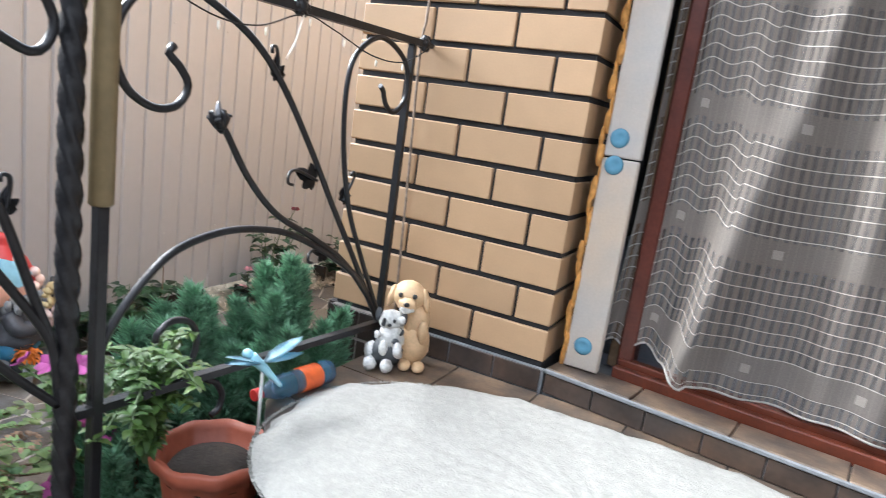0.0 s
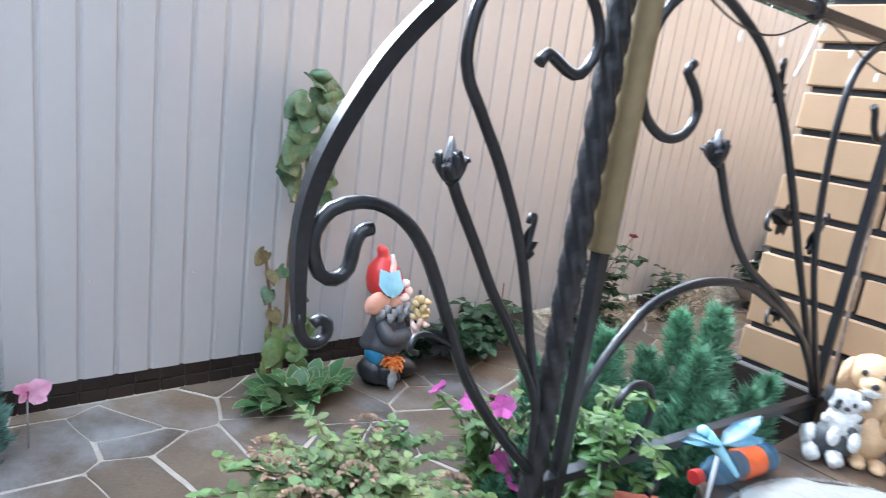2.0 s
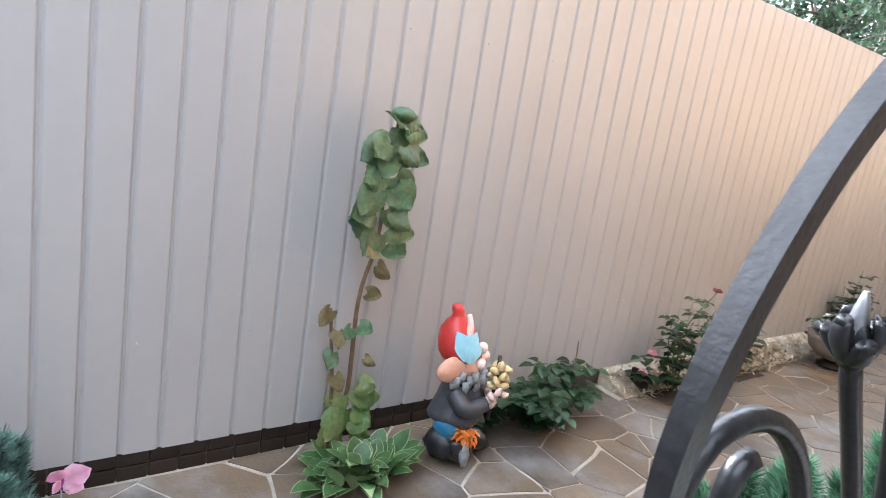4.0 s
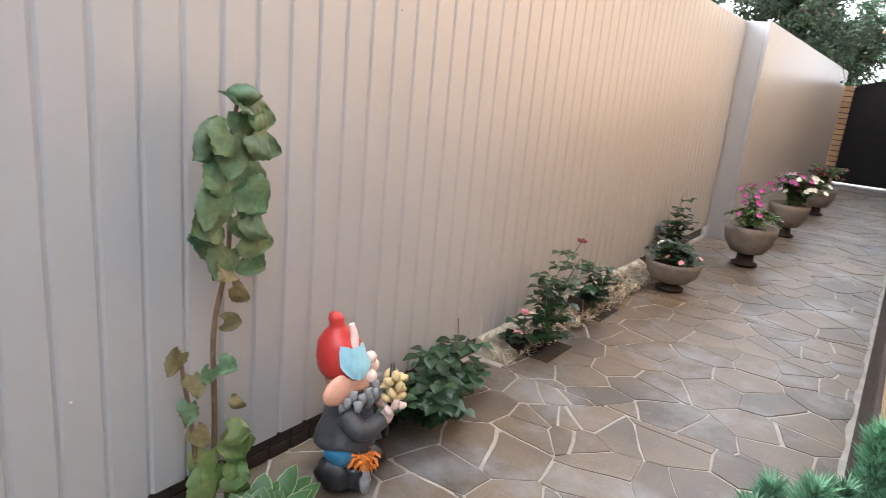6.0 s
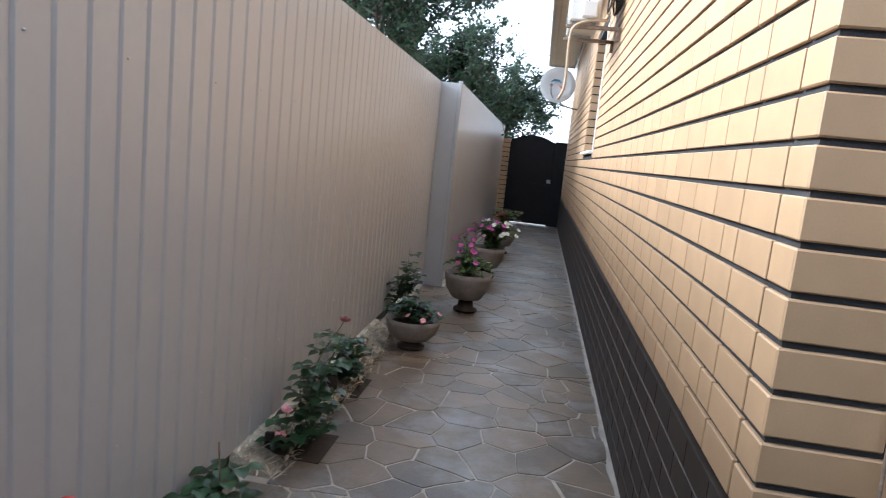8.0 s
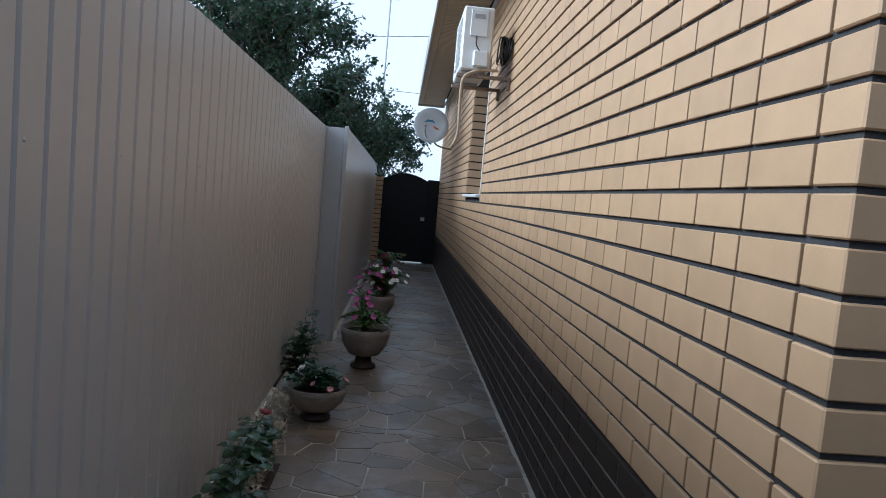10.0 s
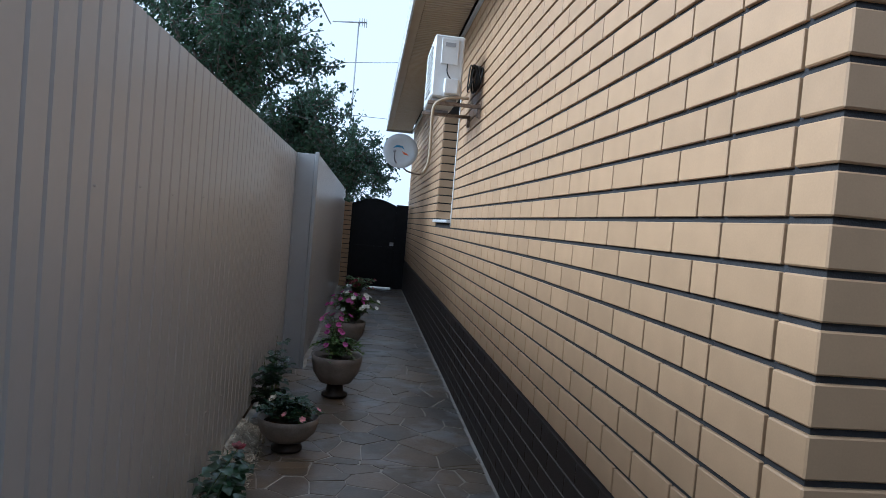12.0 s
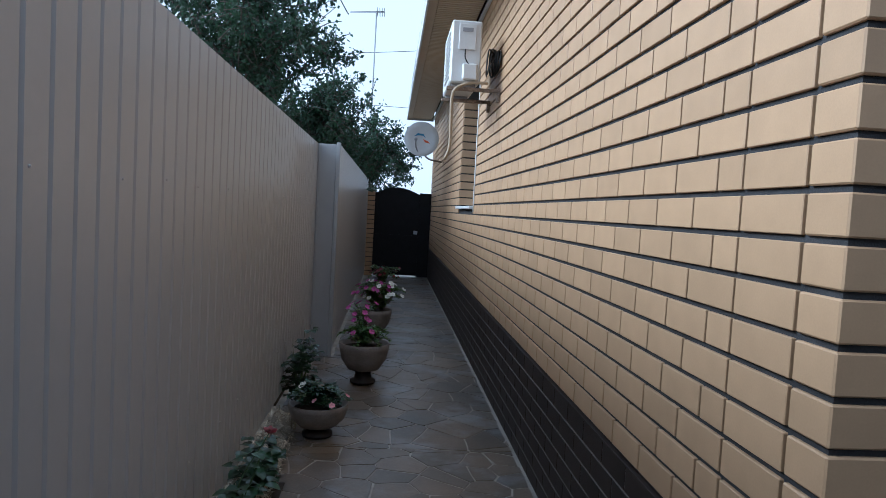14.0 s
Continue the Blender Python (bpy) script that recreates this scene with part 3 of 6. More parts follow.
for a, b in (((-16, 30, 8.2), (9, 26, 9.4)), ((-14, 24, 6.6), (6, 24, 5.6))):
    pth = [Vector(a).lerp(Vector(b), i / 20) - Vector((0, 0, 1.2 * math.sin(math.pi * i / 20) * 0.5)) for i in range(21)]
    c = part("overhead_wire", add_tube(bmesh.new(), pth, 0.012, 4), "black_rubber")
    tagged(c, "thin dark wire strung across the sky", "wire", kind="structure")

# ---- porch ----
edge = [(0.24, -0.004), (0.235, -0.56), (0.42, -0.77), (0.6, -0.93), (0.85, -1.0), (2.6, -1.0), (2.6, -0.004)]
bm = bmesh.new()
f = bm.faces.new([bm.verts.new((x, y, 0.584)) for x, y in edge])
ex = bmesh.ops.extrude_face_region(bm, geom=[f])["geom"]
for q in ex:
    if isinstance(q, bmesh.types.BMVert):
        q.co.z = 0.0
bmesh.ops.recalc_face_normals(bm, faces=bm.faces)
porch = part("porch", bm, "plinth")
tagged(porch, "low raised porch with brown tiles and dark sides", "porch", kind="structure")
part("grout_bed", (lambda b: (b.faces.new([b.verts.new((x * 1.0, y, 0.588)) for x, y in edge]), b)[1])(bmesh.new()), "porch_grout", porch)
for i in range(9):
    for j in range(4):
        xa, ya = 0.24 + i * 0.255, -0.01 - j * 0.255
        cells = [(xa + 0.003, ya - 0.003), (xa + 0.252, ya - 0.003), (xa + 0.252, ya - 0.252), (xa + 0.003, ya - 0.252)]
        cut = []
        for n in range(4):
            a, b = Vector(cells[n]), Vector(cells[(n + 1) % 4])
            fa, fb = ((q.x - 0.235) + (q.y + 0.56) * 0.89 for q in (a, b))
            if fa >= 0:
                cut.append(a)
            if fa * fb < 0:
                cut.append(a.lerp(b, fa / (fa - fb)))
        if len(cut) < 3 or ya - 0.252 < -1.04:
            continue
        bm = bmesh.new()
        f = bm.faces.new([bm.verts.new((q.x, q.y, 0.6)) for q in cut][::-1])
        f.normal_update()
        if f.normal.z < 0:
            f.normal_flip()
        for q in bmesh.ops.extrude_face_region(bm, geom=[f])["geom"]:
            if isinstance(q, bmesh.types.BMVert):
                q.co.z = 0.589
        bmesh.ops.recalc_face_normals(bm, faces=bm.faces)
        part("tile", bm, "porch_tile", porch)
pad = part("pot_ledge", box(-0.06, 0.23, -1.0, -0.56, 0, 0.297, 0.01), "plinth")
tagged(pad, "dark block beside the porch under the flowerpot", "ledge", kind="structure")

# skirting tiles at the wall's foot
skirt = part("skirting", box(0.012, 0.75, -0.0035, 0.011, 0.586, 0.668), "porch_grout")
tagged(skirt, "dark brown tiled skirting along the porch wall", "skirting", kind="structure")
for i in range(5):
    part("tile", box(0.012 + i * 0.147, 0.155 + i * 0.147, -0.01, -0.004, 0.601, 0.667, 0.002), "skirt", skirt)

# ---- doorway, turned a little against the wall ----
DOOR_TURN = -8
door = thing("door_step", "door step with brown marbled tiles over a dark tiled front", "step", (0.752, -0.004, 0), DOOR_TURN, kind="structure")
part("core", box(0.0, 1.5, 0.012, 0.34, 0.584, 0.664), "porch_grout", door)
for i in range(10):
    part("riser_tile", box(0.003 + i * 0.147, 0.146 + i * 0.147, 0.003, 0.011, 0.602, 0.66, 0.002), "skirt", door)
for i in range(6):
    part("tile", box(0.003 + i * 0.25, 0.249 + i * 0.25, 0.002, 0.115, 0.665, 0.677, 0.003), "porch_tile", door)
part("nosing", box(0.0, 1.5, -0.003, 0.006, 0.661, 0.674, 0.003), "porch_grout", door, "pale worn edge strip")
sill = thing("door_sill", "red varnished wooden door sill", "door sill", (0.752, -0.004, 0), DOOR_TURN, kind="structure")
bm = bmesh.new()
add_box(bm, 0.15, 1.5, 0.118, 0.15, 0.664, 0.705, 0.004)
add_box(bm, 0.15, 1.5, 0.151, 0.185, 0.664, 0.722, 0.004)
part("sill_board", bm, "sill_wood", sill)
lino = part("floor_threshold", box(0.752, 2.3, 0.2, 0.405, 0.5, 0.7), "room_floor")
tagged(lino, "grey-blue floor just inside the door", "floor", kind="structure")

foam = thing("foam_board", "white insulation board fixed with blue plastic washers", "insulation board", (0.787, 0.055, 0.68))
boards = [part("board", box(0, 0.098, 0, 0.03, 0.0, 0.60, 0.004), "foam", foam), part("board", box(0.002, 0.1, 0, 0.03, 0.604, 2.06, 0.004), "foam", foam)]
for dx, z in ((0.046, 0.07), (0.034, 0.583), (0.036, 0.655), (0.05, 1.3), (0.05, 1.9)):
    bm = bmesh.new()
    add_lathe(bm, ((0.026, 0.0), (0.025, 0.003), (0.012, 0.004), (0.008, 0.001), (0.002, 0.001)), seg=20)
    for q in bm.verts:
        q.co = Vector((dx + q.co.x, -q.co.z, z + q.co.y))
    part("washer", bm, "washer", boards[z > 0.6], "blue plastic fixing washer")
bm = bmesh.new()
for i in range(46):
    add_ball(bm, (0.779 + 0.006 * math.sin(i * 1.7), 0.066 + 0.004 * math.cos(i * 2.1), 0.7 + i * 0.045), (0.009 + 0.005 * math.sin(i * 3.1), 0.014, 0.034), seg=8, rough=0.3, seed=i)
glue = part("mounting_foam", bm, "foam_glue")
tagged(glue, "orange mounting foam squeezed out beside the board", "foam")
dframe = thing("door_frame", "red-brown wooden door frame", "door frame", (0.888, 0.13, 0.68), 0, kind="structure")
part("jamb", box(0.0, 0.03, 0.03, 0.1, 0, 2.06, 0.004), "stem", dframe, "bare brown wood strip in the gap")
part("jamb", box(0.031, 0.075, 0.0, 0.1, 0, 2.06, 0.005), "frame", dframe)
part("head", box(0.0, 1.45, 0.0, 0.1, 2.061, 2.13, 0.004), "frame", dframe)


def net_material():
    m = bpy.data.materials.new("net_curtain")
    m.use_nodes = True
    n, l = m.node_tree.nodes, m.node_tree.links
    uv = n.new("ShaderNodeUVMap")
    sep = n.new("ShaderNodeSeparateXYZ")
    l.new(uv.outputs[0], sep.inputs[0])

    def calc(op, a, b=None, c=None):
        k = n.new("ShaderNodeMath")
        k.operation = op
        for i, q in enumerate((a, b, c)):
            if q is None:
                continue
            if isinstance(q, (int, float)):
                k.inputs[i].default_value = q
            else:
                l.new(q, k.inputs[i])
        return k.outputs[0]

    def stripe(src, pitch, width, shift=0.0):
        return calc("LESS_THAN", calc("FRACT", calc("DIVIDE", calc("ADD", src, 10 + shift), pitch)), width)

    u, v = sep.outputs["X"], sep.outputs["Y"]
    band = stripe(v, 0.3, 0.22, 0.02)
    line = calc("MULTIPLY", stripe(v, 0.034, 0.075), calc("SUBTRACT", 1, band))
    block = stripe(u, 0.021, 0.5)
    upright = calc("MULTIPLY", stripe(u, 0.063, 0.03, 0.003), calc("SUBTRACT", 1, band))
    thread = stripe(u, 0.0085, 0.3)
    square = calc("MULTIPLY", calc("MULTIPLY", stripe(u, 0.27, 0.085, 0.14), stripe(v, 0.3, 0.075, -0.001)), band)
    tex = n.new("ShaderNodeTexNoise")
    tex.inputs["Scale"].default_value = 300
    l.new(uv.outputs[0], tex.inputs["Vector"])
    alpha = calc("ADD", 0.42, calc("MULTIPLY", block, 0.25))
    alpha = calc("ADD", alpha, calc("MULTIPLY", thread, 0.1))
    alpha = calc("MAXIMUM", alpha, calc("MULTIPLY", band, 0.68))
    line = calc("MAXIMUM", line, calc("MULTIPLY", upright, 0.3))
    alpha = calc("MAXIMUM", alpha, line)
    alpha = calc("MAXIMUM", alpha, square)
    col = n.new("ShaderNodeMix")
    col.data_type = "RGBA"
    col.inputs["A"].default_value = (0.2, 0.172, 0.15, 1)
    col.inputs["B"].default_value = (0.36, 0.34, 0.31, 1)
    l.new(calc("MAXIMUM", line, calc("MULTIPLY", square, 0.2)), col.inputs["Factor"])
    mul = n.new("ShaderNodeVectorMath")
    mul.operation = "SCALE"
    l.new(col.outputs["Result"], mul.inputs[0])
    l.new(calc("ADD", 0.7, calc("MULTIPLY", tex.outputs["Fac"], 0.6)), mul.inputs["Scale"])
    b = n["Principled BSDF"]
    b.inputs["Roughness"].default_value = 0.8
    l.new(mul.outputs[0], b.inputs["Base Color"])
    l.new(alpha, b.inputs["Alpha"])
    return m


M["net"] = net_material()
M["net_hem"] = material("net_hem", (0.34, 0.32, 0.29), 0.8, vary=0.1, scale=40)
curtain = thing("net_curtain", "grey and white net curtain hanging in the open doorway", "curtain", (0.752, -0.004, 0), DOOR_TURN)
nu, nv = 150, 44
verts, faces, uvs = [], [], []
for j in range(nv + 1):
    t = j / nv
    for i in range(nu + 1):
        s = i / nu
        u = 0.1 + 1.35 * s + 0.02 * math.sin(5 * t + 1) - 0.05 * (1 - s) * max(0, 0.5 - t) + 0.05 * t * (1 - s)
        pull = math.exp(-((s - 0.18 - 0.22 * t) / 0.045) ** 2)
        y = 0.15 + 0.028 * math.sin(s * 24 + 2.6 * t) + 0.012 * math.sin(s * 57 + 1.3 - 3 * t) - 0.1 * pull * (1 - 0.4 * t)
        low = 0.735 + 0.018 * math.sin(s * 17) + 0.02 * math.sin(s * 6.5 + 1) + (0.012 * math.sin(s * 90) if s < 0.2 else 0.0)
        verts.append((u, y, low + (2.7 - low) * t))
        uvs.append((s * 1.45, 0.73 + 1.95 * t))
for j in range(nv):
    for i in range(nu):
        a = j * (nu + 1) + i
        faces.append((a, a + 1, a + nu + 2, a + nu + 1))
cl = mesh_from("cloth", verts, faces, "net", curtain)
lay = cl.data.uv_layers.new(name="UVMap")
for lp in cl.data.loops:
    lay.data[lp.index].uv = uvs[lp.vertex_index]
for p in cl.data.polygons:
    p.use_smooth = True
part("hem", add_tube(bmesh.new(), [Vector(verts[i]) + Vector((0, -0.002, 0)) for i in range(nu + 1)], 0.0035, 5), "net_hem", curtain, "scalloped pale hem")

# rug
bm = bmesh.new()
rng = random.Random(4)
cx, cy, rx, ry = 1.03, -0.53, 0.72, 0.43
rows = []
NA, NR = 120, 26
for r in range(NR + 1):
    q = r / NR
    row = []
    for a in range(NA):
        w = math.tau * a / NA
        c, s = math.cos(w), math.sin(w)
        k = (abs(c) ** 2.4 + abs(s) ** 2.4) ** (-1 / 2.4)
        k *= 1 + 0.012 * math.sin(7 * w) + 0.01 * math.sin(23 * w) + 0.006 * rng.uniform(-1, 1)
        z = 0.601 + 0.026 * min(1, (1 - q) * 9) ** 0.5 + (0.004 * noise.noise(Vector((c * q * 9, s * q * 7, 1))) + 0.004 * noise.noise(Vector((c * q * 34, s * q * 21, 5))) + rng.uniform(-0.0015, 0.0015)) * (q < 1)
        row.append(bm.verts.new((cx + rx * k * c * q, cy + ry * k * s * q, z)))
    rows.append(row)
for r in range(NR):
    for a in range(NA):
        bm.faces.new((rows[r][a], rows[r + 1][a], rows[r + 1][(a + 1) % NA], rows[r][(a + 1) % NA])).smooth = True
bmesh.ops.remove_doubles(bm, verts=rows[0], dist=0.0001)
bm.normal_update()
rug = part("rug", bm, "rug")
tagged(rug, "fluffy white oval rug lying on the porch tiles", "rug")
verts, faces = [], []
for i in range(1900):
    w = rng.uniform(0, math.tau)
    c, s = math.cos(w), math.sin(w)
    k = (abs(c) ** 2.4 + abs(s) ** 2.4) ** (-1 / 2.4) * 1.003
    p = Vector((cx + rx * k * c, cy + ry * k * s, 0.602))
    d = Vector((rng.uniform(-1, 1) + 2 * c, rng.uniform(-1, 1) + 2 * s, 0.9)).normalized() * rng.uniform(0.005, 0.009)
    h = d.cross(Vector((rng.uniform(-1, 1), rng.uniform(-1, 1), 0.2))).normalized() * 0.0045
    n = len(verts)
    verts += [p - h, p + h, p + d]
    faces.append((n, n + 1, n + 2))
pile = mesh_from("edge_fringe", verts, faces, "rug", rug)
pile["kind"] = "stuff"

# ---- wrought iron railing ----
rail = thing("wrought_iron_railing", "black wrought iron porch railing with scrolls, leaves and a twisted post", "railing")


def iron(y, z, dx=0.0):
    """A place in the railing's upright plane."""
    return Vector((0.255 + 0.05 * y + dx, y, z))


def bar(name, pts, r=0.0075, sides=8, flat=1.0, taper=None, dx=0.0):
    return part(name, add_tube(bmesh.new(), smooth_path([iron(y, z, dx) for y, z in pts], 0.012), r, sides, flat, up=(1, 0, 0), taper=taper), "iron", rail)


def iron_leaf(y, z, ang, size=0.05, dx=0.0):
    """A forged leaf with lobes and a curled stalk."""
    bm = bmesh.new()
    c, s = math.cos(ang), math.sin(ang)
    for k, (a, ln) in enumerate(((0, 1.0), (0.7, 0.65), (-0.7, 0.65), (1.3, 0.4), (-1.3, 0.4))):
        d = Vector((0.05 * (k - 2), math.cos(ang + a), math.sin(ang + a)))
        add_leaf(bm, iron(y, z, dx), d, size * ln, size * 0.42, droop=0.0, cup=0.2, side=(0.0, -d.z, d.y))
    bmesh.ops.solidify(bm, geom=bm.faces[:], thickness=0.004)
    tail = [iron(y - c * size * 0.1, z - s * size * 0.1, dx), iron(y + c * size * 0.9, z + s * size * 0.9, dx), iron(y + c * size * 1.3 - s * size * 0.2, z + s * size * 1.3 + c * size * 0.2, dx + 0.006),
            iron(y + c * size * 1.3 - s * size * 0.5, z + s * size * 1.3 + c * size * 0.5, dx + 0.01), iron(y + c * size * 1.05 - s * size * 0.5, z + s * size * 1.05 + c * size * 0.5, dx + 0.01)]
    add_tube(bm, smooth_path(tail, 0.006), 0.004, 6)
    part("leaf", bm, "iron", rail)


def iron_bud(y, z, dy, dz, size=0.03):
    """A forged bud: a ribbed cup, petals that curl out from it and a slender silver-grey tip."""
    d = Vector((0.05 * dy, dy, dz)).normalized()
    a = d.cross(Vector((1, 0, 0))).normalized()
    c = Vector((1, 0, 0))
    at = iron(y, z)
    turn = d.to_track_quat("Z", "Y").to_matrix().to_4x4()
    bud = part("bud", add_ball(bmesh.new(), at + d * size * 0.3, (size * 0.33, size * 0.33, size * 0.6), 0, 12, turn, rough=0.3, seed=2), "iron", rail)
    for k in range(6):
        w = math.tau * k / 6 + 0.3
        o = a * math.cos(w) + c * math.sin(w)
        up, out = (1.0, 0.36) if k % 2 else (0.62, 0.58)
        path = smooth_path([at + d * size * 0.05 + o * size * 0.15, at + d * size * (up * 0.6) + o * size * 0.42, at + d * size * up + o * size * out, at + d * size * (up - 0.12) + o * size * (out + 0.14)], 0.004)
        part("petal", add_tube(bmesh.new(), path, size * 0.17, 8, flat=1.5, up=o, taper=lambda t: 1.1 - 0.65 * t * t), "iron", bud)
    tip = smooth_path([at + d * size * 0.5, at + d * size * 1.0 + a * size * 0.08, at + d * size * 1.45 + a * size * 0.18], 0.004)
    part("petal", add_tube(bmesh.new(), tip, size * 0.19, 8, flat=1.3, taper=lambda t: 1.15 - 0.85 * t * t), "silver", bud, "silver-grey tip petal")


# twisted main post
bm = bmesh.new()
px, py = 0.255 + 0.05 * -1.047, -1.047
rings = []
for i in range(231):
    z = 0.0 + i * 0.01
    tw = -z * math.tau / 0.21
    ring = []
    for k in range(20):
        w = math.tau * k / 20
        r = 0.0175 * (1 + 0.2 * math.cos(4 * (w - tw)))
        ring.append(bm.verts.new((px + r * math.cos(w), py + r * math.sin(w), z)))
    rings.append(ring)
for a, b in zip(rings, rings[1:]):
    for k in range(20):
        bm.faces.new((a[k], a[(k + 1) % 20], b[(k + 1) % 20], b[k])).smooth = True
bm.faces.new(rings[-1])
part("twisted_post", bm, "iron", rail)
qx, qy = 0.255 + 0.05 * -0.995, -0.992
part("square_post", box(qx - 0.011, qx + 0.011, qy - 0.011, qy + 0.011, 0.3, 2.28, 0.002), "iron", rail)
bm = bmesh.new()
add_lathe(bm, ((0.017, 0.0), (0.021, 0.004), (0.021, 1.17), (0.017, 1.174)), (qx, qy, 1.1), seg=16)
part("sleeve", bm, "sleeve", rail, "beige plastic sleeve slipped over the post")
part("top_rail", add_tube(bmesh.new(), [iron(-0.99, 1.512), iron(-0.06, 1.515)], 0.016, 4, flat=0.8), "iron", rail)
part("bottom_rail", add_tube(bmesh.new(), [iron(-1.05, 0.722), iron(-0.03, 0.69)], 0.015, 4, flat=0.8), "iron", rail)
part("upright", add_tube(bmesh.new(), [iron(-0.105, 1.51), iron(-0.106, 0.6)], 0.014, 4, flat=0.8), "iron", rail)
for y in (-0.05, -0.556):
    bm = bmesh.new()
    add_ball(bm, iron(y, 1.517), (0.019, 0.019, 0.019), seg=12)
    for k in range(6):
        w = math.tau * k / 6
        add_ball(bm, iron(y, 1.517) + Vector((0.006, 0.015 * math.cos(w), 0.015 * math.sin(w))), (0.009, 0.01, 0.01), seg=8)
    part("rosette", bm, "iron", rail)
bm = bmesh.new()
add_tube(bm, [iron(-0.05, 1.517), Vector((0.25, 0.005, 1.517))], 0.008, 8)
part("wall_pin", bm, "iron", rail)
# outer fan, beyond the twisted post
bar("outer_arc", [(-1.02, 1.62), (-1.12, 1.565), (-1.225, 1.492), (-1.318, 1.403), (-1.38, 1.335), (-1.422, 1.27), (-1.452, 1.208), (-1.467, 1.15), (-1.467, 1.09), (-1.462, 1.038)], 0.0122, 4, flat=1.1, taper=lambda t: 1 - 0.35 * max(0, t - 0.8) * 5)
bar("curl", [(-1.463, 1.05), (-1.46, 1.028), (-1.451, 1.014), (-1.438, 1.012), (-1.428, 1.02), (-1.428, 1.033), (-1.438, 1.039), (-1.446, 1.034)], 0.007, 8)
bar("scroll", [(-1.06, 0.75), (-1.145, 0.84), (-1.216, 0.934), (-1.266, 1.032), (-1.303, 1.103), (-1.333, 1.142), (-1.368, 1.165), (-1.402, 1.172), (-1.436, 1.163), (-1.453, 1.14), (-1.453, 1.116), (-1.443, 1.092), (-1.425, 1.085), (-1.409, 1.097), (-1.405, 1.122), (-1.398, 1.138), (-1.384, 1.142)], 0.0085, 6)
bar("stem", [(-1.058, 0.75), (-1.07, 0.86), (-1.1, 0.95), (-1.149, 1.096), (-1.202, 1.202), (-1.25, 1.275), (-1.279, 1.318), (-1.286, 1.353), (-1.275, 1.405), (-1.236, 1.447), (-1.165, 1.466), (-1.105, 1.438), (-1.076, 1.392), (-1.088, 1.352), (-1.112, 1.34), (-1.142, 1.352), (-1.162, 1.36), (-1.174, 1.346)], 0.0078, 8)
bar("bud_stem", [(-1.06, 0.77), (-1.075, 0.87), (-1.143, 0.984), (-1.191, 1.05), (-1.235, 1.121), (-1.269, 1.174), (-1.283, 1.2)], 0.0075, 8)
iron_bud(-1.284, 1.2, -0.25, 1, 0.034)
iron_leaf(-1.144, 1.1, 1.4, 0.042)
iron_leaf(-1.25, 0.985, 2.7, 0.05)
# panel between the post and the wall
bar("arch", [(-1.0, 0.74), (-0.985, 0.83), (-0.953, 0.891), (-0.901, 0.953), (-0.835, 1.003), (-0.732, 1.029), (-0.624, 1.027), (-0.511, 1.002), (-0.352, 0.928), (-0.226, 0.844), (-0.122, 0.72)], 0.0085, 6)
bar("bud_stem", [(-0.13, 0.73), (-0.191, 0.803), (-0.308, 0.912), (-0.441, 0.99), (-0.573, 1.059), (-0.664, 1.143), (-0.73, 1.234), (-0.745, 1.25)], 0.0075, 8)
iron_bud(-0.747, 1.245, -0.3, 1, 0.036)
bar("stem", [(-0.12, 0.71), (-0.16, 0.77), (-0.274, 0.929), (-0.374, 1.065), (-0.479, 1.212), (-0.587, 1.347), (-0.677, 1.426), (-0.775, 1.473), (-0.847, 1.493), (-0.897, 1.487), (-0.945, 1.455), (-0.974, 1.404), (-0.976, 1.353), (-0.953, 1.303), (-0.9, 1.274), (-0.85, 1.282), (-0.829, 1.32), (-0.852, 1.354), (-0.874, 1.372), (-0.863, 1.387)], 0.0078, 8)
bar("stem", [(-0.115, 0.71), (-0.15, 0.77), (-0.26, 0.949), (-0.324, 1.072), (-0.368, 1.223), (-0.379, 1.374), (-0.35, 1.451), (-0.267, 1.499), (-0.175, 1.476), (-0.126, 1.428), (-0.124, 1.355), (-0.175, 1.316), (-0.215, 1.34), (-0.228, 1.368), (-0.244, 1.381)], 0.007, 8, dx=0.008)
iron_leaf(-0.6, 1.36, 1.75, 0.05)
iron_leaf(-0.45, 1.135, 2.8, 0.075)
iron_leaf(-0.335, 1.08, 1.0, 0.055)
iron_leaf(-0.375, 0.942, 2.9, 0.06)
bar("curl", [(-0.86, 0.71), (-0.8, 0.73), (-0.772, 0.792), (-0.789, 0.841), (-0.835, 0.856), (-0.868, 0.835), (-0.87, 0.82)], 0.0075, 6)
bar("curl", [(-0.74, 0.7), (-0.712, 0.685), (-0.692, 0.65), (-0.698, 0.62), (-0.72, 0.608)], 0.0075, 6)

# string lights tied along the top rail
lights = thing("string_lights", "thin dark wire of tiny clear bulbs tied to the railing", "string lights")
wire = smooth_path([iron(-1.0, 1.57, 0.01), iron(-0.93, 1.50, 0.012), iron(-0.8, 1.455, 0.012), iron(-0.68, 1.455, 0.012), iron(-0.556, 1.5, 0.014), iron(-0.45, 1.485, 0.012), iron(-0.3, 1.45, 0.012), iron(-0.16, 1.452, 0.012), iron(-0.05, 1.5, 0.014)], 0.02)
part("wire", add_tube(bmesh.new(), wire, 0.0018, 5), "black_rubber", lights)
bm = bmesh.new()
add_tube(bm, smooth_path([iron(-0.556, 1.5, 0.014), iron(-0.575, 1.44, 0.014), iron(-0.6, 1.4, 0.016)], 0.02), 0.002, 5)
part("wire", bm, "bulb", lights)
